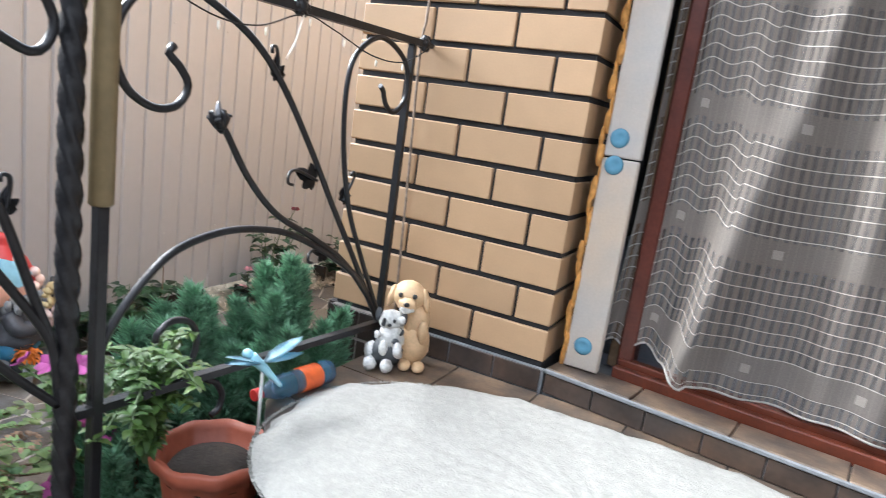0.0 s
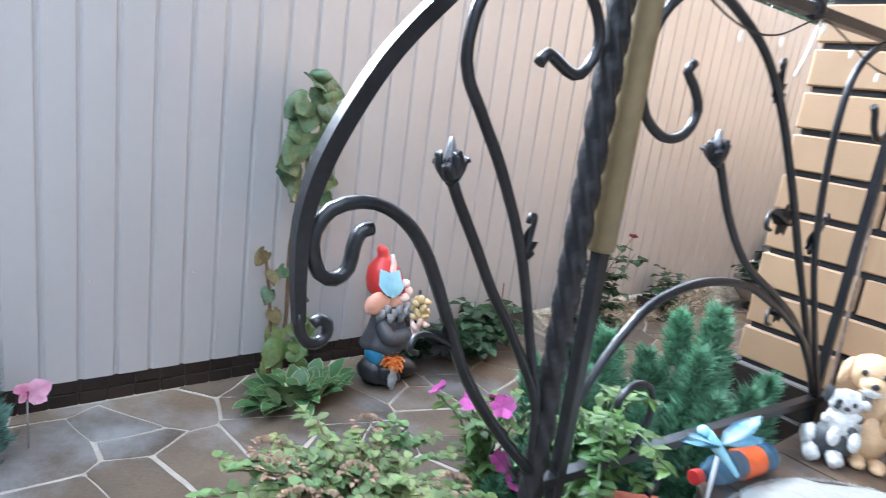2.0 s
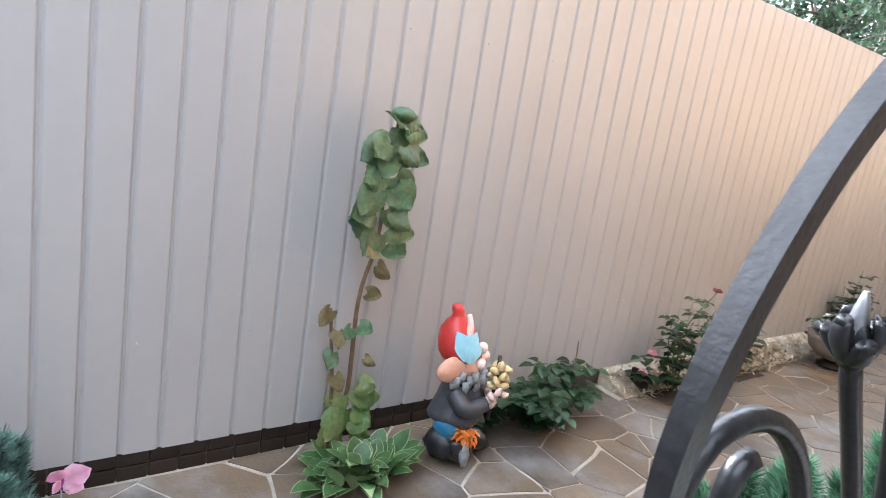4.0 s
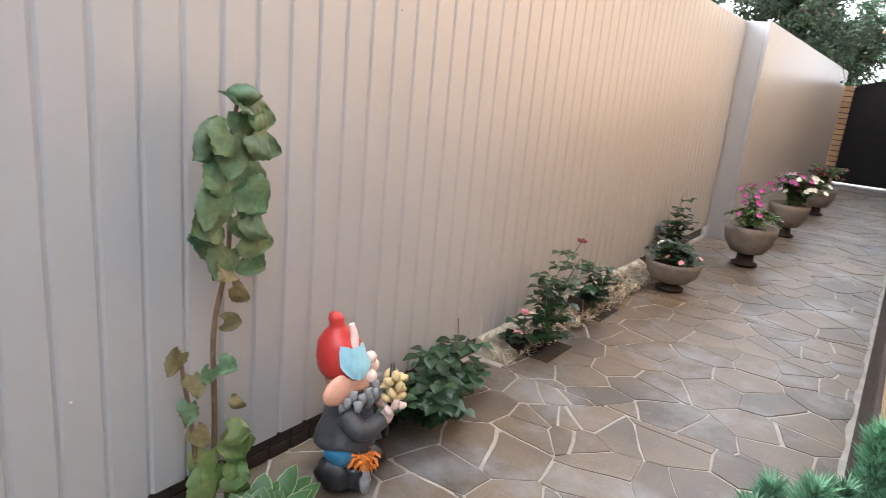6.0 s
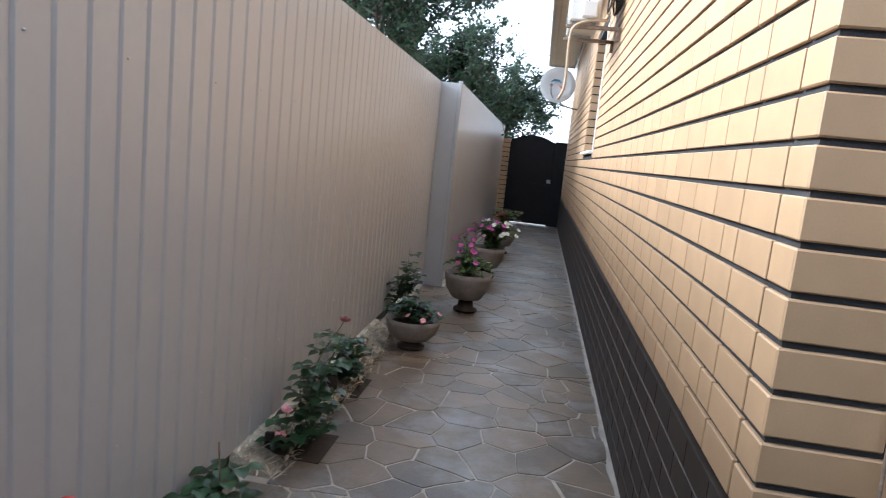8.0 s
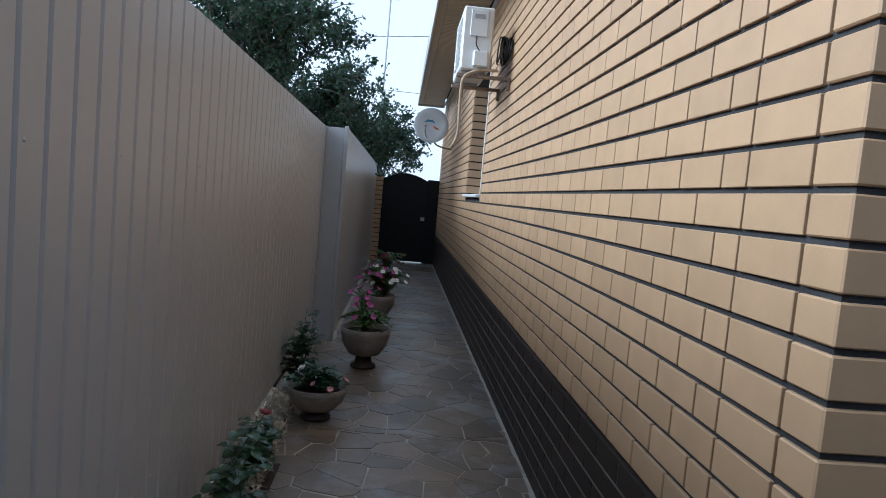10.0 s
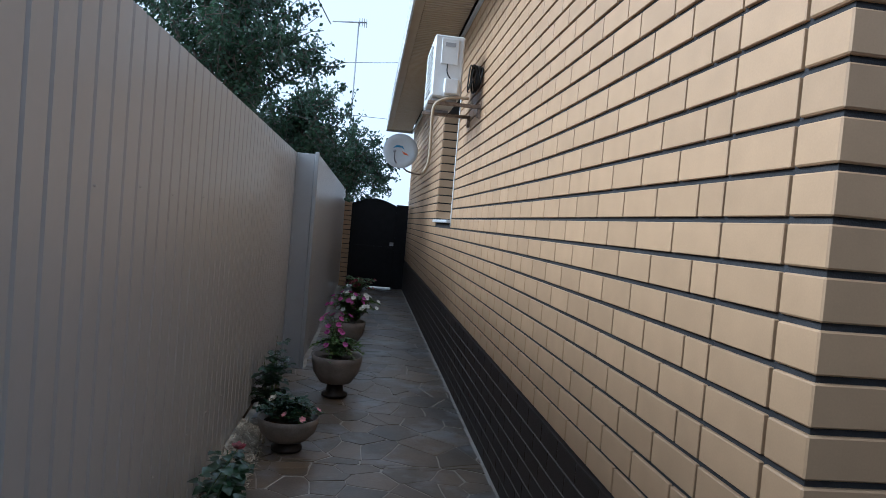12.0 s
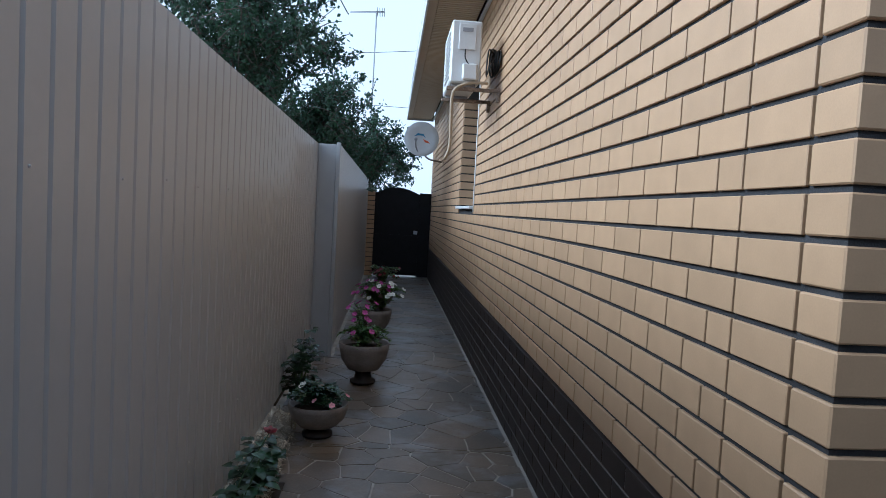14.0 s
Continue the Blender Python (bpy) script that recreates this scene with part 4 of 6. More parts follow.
for i in range(5, len(wire) - 2, 6):
    part("bulb", add_ball(bmesh.new(), wire[i] - Vector((0, 0, 0.014)), (0.003, 0.003, 0.009), seg=8), "bulb", lights)
bm = bmesh.new()
add_tube(bm, smooth_path([(0.235, -0.012, 2.6), (0.232, -0.012, 1.68), (0.222, -0.014, 1.51), (0.236, -0.012, 1.1), (0.25, -0.012, 0.68)], 0.05), 0.0045, 6)
wcab = part("wall_cable", bm, "rust")
tagged(wcab, "grey-brown cable running down the brick wall", "cable")


# ---- statues ----
def dog_statue():
    bm = bmesh.new()
    C, Wt, G, K = 0, 1, 2, 3
    add_ball(bm, (0.03, 0.02, 0.07), (0.05, 0.05, 0.075), C, 16, rough=0.1)
    add_ball(bm, (0.03, 0.015, 0.14), (0.042, 0.04, 0.06), C, 16, rough=0.1)
    add_ball(bm, (0.005, 0.0, 0.212), (0.048, 0.046, 0.043), C, 18, rough=0.08)
    add_ball(bm, (0.008, -0.042, 0.196), (0.028, 0.024, 0.021), C, 12, rough=0.15)
    add_ball(bm, (0.008, -0.05, 0.186), (0.022, 0.016, 0.014), Wt, 12, rough=0.2)
    add_ball(bm, (0.009, -0.066, 0.202), (0.009, 0.006, 0.007), K, 8)
    for sx in (-1, 1):
        add_ball(bm, (0.005 + sx * 0.05, 0.0, 0.203), (0.011, 0.021, 0.036), C, 10, Matrix.Rotation(sx * -0.22, 4, "Y"), rough=0.15)
        add_ball(bm, (0.006 + sx * 0.02, -0.041, 0.221), (0.0075, 0.006, 0.0075), K, 8)
        add_ball(bm, (0.04 + sx * 0.02, -0.03, 0.012), (0.019, 0.034, 0.014), C, 10)
    add_ball(bm, (0.06, -0.02, 0.11), (0.017, 0.02, 0.05), C, 10, Matrix.Rotation(0.5, 4, "X"))
    add_ball(bm, (-0.035, -0.035, 0.045), (0.042, 0.04, 0.045), G, 14, rough=0.3, seed=3)
    add_ball(bm, (-0.025, -0.04, 0.1), (0.036, 0.034, 0.045), Wt, 14, rough=0.35, seed=5)
    add_ball(bm, (-0.03, -0.045, 0.145), (0.036, 0.03, 0.03), Wt, 14, rough=0.3, seed=7)
    for k in range(9):
        w = k * 2.4
        add_ball(bm, (-0.03 + 0.034 * math.cos(w), -0.058 - 0.008 * math.sin(w * 2), 0.05 + k * 0.013), (0.011, 0.01, 0.012), G if k % 2 else Wt, 8, rough=0.4, seed=k)
    for sx in (-1, 1):
        add_ball(bm, (-0.032 + sx * 0.036, -0.045, 0.155), (0.01, 0.012, 0.022), G, 10)
        add_ball(bm, (-0.032 + sx * 0.014, -0.074, 0.152), (0.005, 0.004, 0.006), K, 8)
        add_ball(bm, (-0.05 + sx * 0.024, -0.075, 0.018), (0.019, 0.026, 0.02), Wt, 10, rough=0.2)
        add_ball(bm, (-0.02 + sx * 0.02, -0.076, 0.07), (0.013, 0.013, 0.024), Wt, 10)
    add_ball(bm, (-0.03, -0.078, 0.14), (0.007, 0.005, 0.005), K, 8)
    add_ball(bm, (-0.08, -0.03, 0.035), (0.022, 0.024, 0.032), Wt, 10, rough=0.3)
    return bm


dog = part("dog_statue", dog_statue(), ["cream", "white_fur", "grey_fur", "boot"])
dog.matrix_world = pose(0.355, -0.135, 0.602, 0, 0, 22)
tagged(dog, "painted statue of a cream dog hugging a grey puppy", "statue")


def gnome_statue():
    """The gnome looks along -y; his cap's patch and his load are on the -x side."""
    bm = bmesh.new()
    Rd, Sk, Be, Bl, Ch, Bo, Pk, Or, Pa, Cr = range(10)
    # boots and trousers
    add_ball(bm, (-0.05, 0.035, 0.07), (0.06, 0.075, 0.07), Bo, 16, rough=0.25, seed=1)
    add_ball(bm, (-0.055, -0.03, 0.045), (0.052, 0.06, 0.042), Bo, 14, rough=0.2, seed=2)
    add_ball(bm, (0.06, -0.075, 0.05), (0.055, 0.085, 0.05), Bo, 16, rough=0.2, seed=3)
    add_ball(bm, (-0.05, 0.02, 0.155), (0.062, 0.065, 0.055), Bl, 16, rough=0.15, seed=4)
    add_ball(bm, (0.05, -0.01, 0.14), (0.055, 0.065, 0.06), Bl, 14, rough=0.15, seed=5)
    # jacket: a cape that flares and folds at its hem
    n0 = len(bm.verts)
    add_lathe(bm, ((0.02, 0.335), (0.06, 0.33), (0.078, 0.3), (0.09, 0.25), (0.108, 0.2), (0.116, 0.178), (0.108, 0.172), (0.06, 0.18)), (0, 0, 0), 40, Ch)
    bm.verts.ensure_lookup_table()
    for v in bm.verts[n0:]:
        w = math.atan2(v.co.y, v.co.x)
        k = max(0.0, 0.32 - v.co.z) * 0.75
        v.co.x *= 1 + k * math.sin(7 * w + 1) * 0.5
        v.co.y *= 1 + k * math.sin(7 * w + 1) * 0.5
        v.co.z += k * 0.1 * math.sin(5 * w)
    for sx in (-1, 1):
        add_tube(bm, smooth_path([(sx * 0.07, 0.02, 0.3), (sx * 0.105, -0.03, 0.25), (sx * 0.06, -0.105, 0.265)], 0.012), 0.036, 12, mat=Ch, taper=lambda t: 1.1 - 0.25 * t)
        add_ball(bm, (sx * 0.055, -0.122, 0.275), (0.02, 0.026, 0.028), Pk, 12, rough=0.2)
    # head
    add_ball(bm, (0, 0.005, 0.4), (0.078, 0.082, 0.062), Sk, 20)
    add_ball(bm, (0, -0.07, 0.44), (0.024, 0.026, 0.024), Pk, 14)
    for sx in (-1, 1):
        add_ball(bm, (sx * 0.032, -0.058, 0.415), (0.028, 0.028, 0.024), Pk, 12)
        ear = Matrix.Rotation(sx * -0.5, 4, "Z") @ Matrix.Rotation(-0.45, 4, "X")
        add_ball(bm, (sx * 0.09, 0.046, 0.395), (0.022, 0.064, 0.05), Sk, 16, ear)
        add_ball(bm, (sx * 0.104, 0.05, 0.398), (0.012, 0.04, 0.028), Sk, 12, ear)
    add_ball(bm, (-0.02, -0.06, 0.478), (0.02, 0.022, 0.022), Pk, 12)
    # beard of curled locks
    for k in range(22):
        w = -math.pi * 1.12 + math.pi * 1.24 * k / 21
        r = 0.082 + 0.008 * (k % 2)
        c = Vector((r * math.cos(w), 0.0 + r * math.sin(w), 0.333 + 0.018 * (k % 3) - 0.012 * math.sin(w)))
        lock = [c + Vector((0, 0, 0.018)), c + Vector((0.008 * math.cos(w), 0.008 * math.sin(w), 0.0)), c + Vector((0.004 * math.cos(w) + 0.006, 0.004 * math.sin(w), -0.018)), c + Vector((-0.004, 0, -0.026))]
        add_tube(bm, smooth_path(lock, 0.006), 0.0155, 8, mat=Be, taper=lambda t: 1.1 - 0.45 * t)
    # cap, leaning back to a knob
    n0 = len(bm.verts)
    add_lathe(bm, ((0.08, 0.0), (0.089, 0.018), (0.086, 0.062), (0.072, 0.108), (0.05, 0.14), (0.031, 0.157), (0.025, 0.17), (0.026, 0.188), (0.021, 0.203), (0.008, 0.211), (0.001, 0.212)), (0, 0.022, 0.422), 28, Rd)
    bm.verts.ensure_lookup_table()
    for v in bm.verts[n0:]:
        v.co.y += 0.2 * max(0, v.co.z - 0.43)
        k = 1 + 0.05 * noise.noise(v.co * 22)
        v.co.x, v.co.y = v.co.x * k, 0.022 + (v.co.y - 0.022) * k
    # shield-shaped patch, curved round the cap
    cols, rows = 8, 7
    grid = []
    for j in range(rows + 1):
        t = j / rows
        half = 0.06 * (1 - 0.95 * max(0, 0.4 - t) / 0.4 * 0.55) * (1.0 if t < 0.85 else 1.0 - (t - 0.85) * 0.8)
        row = []
        for i in range(cols + 1):
            q = (i / cols * 2 - 1)
            ang = math.pi + 0.42 + q * half / 0.098
            z = 0.44 + 0.095 * t + 0.012 * (abs(q) if t > 0.9 else 0) - 0.012 * (1 - t) * (1 - abs(q))
            rr = 0.1 - 0.24 * max(0, z - 0.47) + 0.004 * math.sin(i * 2.3 + j)
            row.append(bm.verts.new((rr * math.cos(ang), 0.022 + 0.15 * max(0, z - 0.43) + rr * math.sin(ang), z)))
        grid.append(row)
    for a, b in zip(grid, grid[1:]):
        for i in range(cols):
            f = bm.faces.new((a[i], a[i + 1], b[i + 1], b[i]))
            f.material_index, f.smooth = Pa, True
    add_tube(bm, smooth_path([(-0.05, 0.005, 0.5), (-0.04, 0.0, 0.56), (-0.035, 0.012, 0.605)], 0.008), 0.017, 10, mat=Pk, taper=lambda t: 1.15 - 0.6 * t)
    # straw bundle on a stick, and a rooster's orange ruff at his knee
    add_tube(bm, [Vector((-0.055, -0.125, 0.2)), Vector((-0.058, -0.13, 0.47))], 0.008, 6, mat=Bo)
    for k in range(18):
        w = k * 2.4
        c = Vector((-0.06 + 0.022 * math.cos(w), -0.14 + 0.026 * math.sin(w), 0.3 + 0.008 * k))
        add_ball(bm, c, (0.015, 0.015, 0.021), Cr if k > 4 else Pk, 7, Matrix.Rotation(w, 4, "X"), rough=0.5, seed=k)
    for k in range(34):
        w = k * 2.4
        r = 0.045 * math.sqrt(k / 34)
        c = Vector((-0.09 - 0.02 * (1 - k / 34), -0.045 + r * math.cos(w), 0.14 + r * math.sin(w)))
        d = Vector((-0.35, math.cos(w) * 0.8, math.sin(w) * 0.8 - 0.3))
        add_leaf(bm, c, d, 0.022, 0.017, Or, droop=0.3, cup=0.3)
    add_ball(bm, (-0.085, -0.045, 0.135), (0.025, 0.04, 0.04), Or, 12, rough=0.4, seed=8)
    add_ball(bm, (-0.1, -0.055, 0.06), (0.02, 0.022, 0.055), Be, 10, rough=0.5, seed=9)
    add_ball(bm, (-0.095, -0.02, 0.085), (0.03, 0.035, 0.03), Bo, 10, rough=0.4, seed=10)
    return bm


gnome = part("garden_gnome", gnome_statue(), ["red", "skin", "grey_beard", "blue", "charcoal", "boot", "pale_pink", "orange", "sky_blue", "straw"])
gnome.matrix_world = pose(-1.4, -0.205, 0.014, 0, 0, 140) @ Matrix.Scale(0.97, 4)
tagged(gnome, "painted gnome statue with red cap and grey beard", "statue")

# ---- pot with trailing plant, dragonfly, bottle ----
pot = thing("flowerpot", "terracotta-coloured plastic flowerpot with a wavy rim", "flowerpot", (0.25, -0.735, 0.298))
bm = bmesh.new()
add_lathe(bm, ((0.072, 0.0), (0.08, 0.02), (0.104, 0.19), (0.108, 0.21), (0.126, 0.222), (0.13, 0.248), (0.12, 0.256), (0.107, 0.238), (0.102, 0.2), (0.02, 0.19)), seg=48, wave=0.035, waves=9)
part("pot", bm, "terracotta", pot, smooth=True)
bm = bmesh.new()
add_lathe(bm, ((0.103, 0.192), (0.09, 0.212), (0.05, 0.222), (0.004, 0.22)), seg=24)
part("soil", bm, "earth", pot)


def trailing(name, label, at, seed, n, reach, leaf, mat, stem="green_stem", height=0.25, droop=0.5, category="plant", flower=None, nf=0, width=0.5, kids=3, bloom=0.68):
    """A leafy plant: arching stems with leaves all along, and flowers at some of the tips."""
    rng = random.Random(seed)
    ob = thing(name, label, category, at)
    st, lv = bmesh.new(), bmesh.new()
    for i in range(n):
        w = rng.uniform(0, math.tau)
        r = reach * rng.uniform(0.25, 1)
        h = height * rng.uniform(0.55, 1.0)
        e = Vector((r * math.cos(w), r * math.sin(w), h - droop * r))
        pth = smooth_path([(0.01 * math.cos(w), 0.01 * math.sin(w), 0), (0.35 * e.x, 0.35 * e.y, h * 0.75), tuple(e)], 0.02)
        add_tube(st, pth, 0.0025, 5)
        for j, p in enumerate(pth[2:]):
            for _ in range(kids):
                a = rng.uniform(0, math.tau)
                add_leaf(lv, p, (math.cos(a), math.sin(a), rng.uniform(-0.2, 0.7)), leaf * rng.uniform(0.6, 1.15), leaf * width, droop=rng.uniform(0, 0.6))
        if flower and i < nf:
            fl = bmesh.new()
            petals(fl, pth[-1] + Vector((0, 0, 0.015)), (math.cos(w) * 0.6, math.sin(w) * 0.6 - 0.3, 0.8), leaf * bloom, rng)
            part("blossom", fl, flower, ob)
    part("stem_growth", st, stem, ob)
    lo = part("foliage", lv, mat, ob)
    lo["kind"] = "stuff"
    return ob


def petals(bm, at, axis, size, rng, count=6, mat=0):
    d = Vector(axis).normalized()
    a = d.cross(Vector((0.3, 1, 0.2))).normalized()
    b = d.cross(a)
    for k in range(count):
        w = math.tau * k / count + rng.uniform(-0.2, 0.2)
        o = a * math.cos(w) + b * math.sin(w)
        add_leaf(bm, at, o + d * 0.45, size, size * 0.85, mat, droop=0.1, cup=0.1, side=d.cross(o))


trailing("pot_plant", "leafy green plant trailing over the flowerpot", (0.17, -0.84, 0.53), 3, 40, 0.17, 0.033, "leaf", height=0.34, droop=0.6, kids=3)
dfly = thing("dragonfly_stake", "blue plastic dragonfly on a thin stake in the flowerpot", "garden ornament", (0.3, -0.655, 0.545))
part("stake", add_tube(bmesh.new(), [Vector((0, 0, 0)), Vector((0, 0.0, 0.18))], 0.004, 6), "white_metal", dfly)
bm = bmesh.new()
add_tube(bm, smooth_path([(0.03, 0.03, 0.14), (0.0, 0.0, 0.185), (-0.02, -0.02, 0.21)], 0.01), 0.009, 8, taper=lambda t: 0.5 + t)
add_ball(bm, (-0.025, -0.025, 0.217), (0.012, 0.012, 0.011), seg=10)
part("body", bm, "sky_blue", dfly)
for d, ln in (((0.1, 1, 0.32), 0.125), ((0.35, 0.85, 0.1), 0.1), ((-0.1, -1, 0.38), 0.115), ((-0.35, -0.8, 0.1), 0.09)):
    bm = bmesh.new()
    add_leaf(bm, (0, 0, 0.195), d, ln, 0.042, droop=0.0, cup=0.08)
    bmesh.ops.solidify(bm, geom=bm.faces[:], thickness=0.0012)
    part("wing", bm, "wing", dfly, "blue and white patterned wing")
bot = thing("plastic_bottle", "blue plastic bottle with red label lying on the porch", "bottle", (0.285, -0.375, 0.633), 262)
bm = bmesh.new()
prof = [(0.001, 0.0), (0.026, 0.003), (0.031, 0.012)] + [(0.031 - 0.0015 * (i % 2), 0.03 + i * 0.012) for i in range(12)] + [(0.03, 0.18), (0.02, 0.205), (0.012, 0.222), (0.012, 0.236), (0.002, 0.237)]
add_lathe(bm, prof, seg=24)
for v in bm.verts:
    v.co = Vector((v.co.z, v.co.x, v.co.y))
bbody = part("bottle_body", bm, "bottle", bot, smooth=True)
bm = bmesh.new()
add_lathe(bm, ((0.0314, 0.05), (0.032, 0.051), (0.032, 0.11), (0.0314, 0.111)), seg=24)
for v in bm.verts:
    v.co = Vector((v.co.z, v.co.x, v.co.y))
part("bottle_label", bm, "label_red", bbody, "red and orange label", smooth=True)
bm = bmesh.new()
add_lathe(bm, ((0.0145, 0.23), (0.015, 0.232), (0.015, 0.248), (0.013, 0.25)), seg=20)
for v in bm.verts:
    v.co = Vector((v.co.z, v.co.x, v.co.y))
part("cap", bm, "red", bbody)


# ---- evergreens ----
def evergreen(name, label, at, height, radius, seed, mat, sprays, twig=0.05, fuzz=0.5):
    """A cone of many small feathery sprays."""
    rng = random.Random(seed)
    ob = thing(name, label, "shrub", at)
    part("trunk", add_tube(bmesh.new(), smooth_path([(0, 0, 0), (0.01, 0, height * 0.4), (0, 0.01, height * 0.75)], 0.05), 0.012, 6, taper=lambda t: 1 - 0.7 * t), "stem", ob)
    verts, faces = [], []
    plumes = []
    for i in range(9):
        w = math.tau * i / 9 * 2.4
        k = radius * 0.62 * math.sqrt(i / 9)
        plumes.append((k * math.cos(w), k * math.sin(w), height * (1.0 - 0.45 * (i / 9) * rng.uniform(0.4, 1.3)), radius * rng.uniform(0.36, 0.55)))
    for i in range(sprays):
        ox, oy, top, rad = plumes[rng.randrange(len(plumes))]
        t = rng.random() ** 0.75
        w = rng.uniform(0, math.tau)
        r = rad * (1 - t) ** 0.6 * math.sqrt(rng.uniform(0.1, 1)) * (1 + 0.3 * math.sin(9 * t + 3 * w))
        lean = 0.35 + 0.75 * t
        p = Vector((ox * lean * 1.25 + r * math.cos(w), oy * lean * 1.25 + r * math.sin(w), top * (0.03 + 0.95 * t)))
        d = Vector((math.cos(w) * fuzz + ox, math.sin(w) * fuzz + oy, rng.uniform(0.6, 1.3))) + Vector((rng.uniform(-0.3, 0.3), rng.uniform(-0.3, 0.3), 0))
        d.normalize()
        s = d.cross(Vector((rng.uniform(-1, 1), rng.uniform(-1, 1), rng.uniform(-0.3, 0.3)))).normalized()
        ln = twig * rng.uniform(0.6, 1.3)
        for k in range(-2, 3):
            q = p + d * (ln * 0.3 * (2 - abs(k)) * 0.5)
            e = q + (d + s * 0.38 * k).normalized() * ln * (1 - 0.17 * abs(k))
            h = s.cross(d) * 0.0016 + s * 0.0024
            n = len(verts)
            verts += [q - h, q + h, e]
            faces.append((n, n + 1, n + 2))
    c = mesh_from("foliage", verts, faces, mat, ob)
    c["kind"] = "stuff"
    return ob


bed = part("planting_bed", box(-0.5, 0.23, -1.33, -0.003, 0.0, 0.035), "earth")
tagged(bed, "dark earth of the bed beside the porch", "bed", kind="structure")
evergreen("thuja", "young feathery green thuja beside the porch railing", (-0.08, -0.52, 0.034), 0.77, 0.215, 11, "thuja", 12000, 0.03, 0.9)
evergreen("thuja", "young feathery green thuja at the house corner", (0.07, -0.31, 0.034), 0.86, 0.2, 12, "thuja", 11000, 0.03, 0.9)
evergreen("thuja", "low feathery green thuja between two taller ones", (-0.02, -0.36, 0.034), 0.64, 0.19, 13, "thuja", 7500, 0.03, 0.9)
evergreen("thuja", "low feathery green thuja behind the post", (0.0, -0.74, 0.034), 0.54, 0.17, 14, "thuja", 7000, 0.03, 0.9)
evergreen("juniper", "small blue-green juniper standing by the fence", (-1.42, -1.72, 0.012), 0.37, 0.155, 15, "juniper", 5000, 0.03, 0.9)

# ---- spirea with rusty seed heads, petunias ----
sp = trailing("spirea", "leafy lime and green shrub with rusty seed heads", (-0.2, -1.12, 0.034), 21, 170, 0.31, 0.031, "leaf_lime", "stem", height=0.6, droop=0.42, category="shrub", kids=3, width=0.75)
rng = random.Random(22)
for i in range(16):
    bm = bmesh.new()
    c = Vector((0.0 + rng.uniform(-0.14, 0.2), rng.uniform(-0.18, 0.18), 0.5 + rng.uniform(-0.08, 0.05)))
    for k in range(46):
        d = ball_dir(rng, 0.0)
        add_leaf(bm, c + Vector((d.x * 0.03, d.y * 0.03, d.z * 0.012)), d, 0.013, 0.01)
    part("seed_head", bm, "leaf_brown", sp)
pet = trailing("petunia", "petunia with magenta blossoms in the bed", (-0.15, -0.79, 0.034), 31, 26, 0.14, 0.04, "leaf", height=0.66, droop=0.4, flower="magenta", nf=7, kids=2, bloom=0.8)

# ---- along the fence ----
sf = thing("sunflower", "withering tall sunflower with broad drooping leaves", "plant", (-1.56, -0.625, 0.012))
stem_pts = smooth_path([(0, 0, 0), (0.01, 0.01, 0.3), (0.02, 0.0, 0.62), (0.03, 0.04, 0.85), (0.04, 0.03, 1.1), (0.08, 0.03, 1.27)], 0.03)
part("stalk", add_tube(bmesh.new(), stem_pts, 0.009, 8, taper=lambda t: 1.1 - 0.5 * t), "stem", sf)
rng = random.Random(41)


def big_leaf(name, at, d, ln, wd, mat, droop):
    """A broad heart-shaped leaf with a toothed edge, sunk ribs and a drooping tip."""
    bm = bmesh.new()
    d = Vector(d).normalized()
    s = d.cross(Vector((1, 0, 0.35))).normalized()
    n = s.cross(d).normalized()
    grid = []
    tilt = rng.uniform(-0.25, 0.25)
    for i in range(13):
        t = i / 12
        w = wd * 0.55 * max(0.0, math.sin(math.pi * min(1.0, 0.16 + 0.84 * t ** 0.75))) ** 0.8 + 0.001
        w *= 1 + 0.05 * (i % 2)
        row = []
        for j in range(-4, 5):
            q = j / 4
            rib = 0.0035 * math.cos(math.tau * (t * 4.5 - abs(q) * 1.2)) * (abs(q) > 0.1)
            p = Vector(at) + d * ln * (t - 0.2 * abs(q) ** 1.5 * (1 - t) ** 2) + s * (w * q)
            p -= n * (droop * 0.28 * ln * t * t + 0.18 * w * q * q - 0.12 * w * abs(q) - rib - 0.01 * math.sin(5 * t + 3 * q + tilt * 9) * abs(q) + tilt * w * q)
            row.append(bm.verts.new(p))
        grid.append(row)
    for a, b in zip(grid, grid[1:]):
        for j in range(8):
            bm.faces.new((a[j], a[j + 1], b[j + 1], b[j])).smooth = True
    part(name, bm, mat, sf)


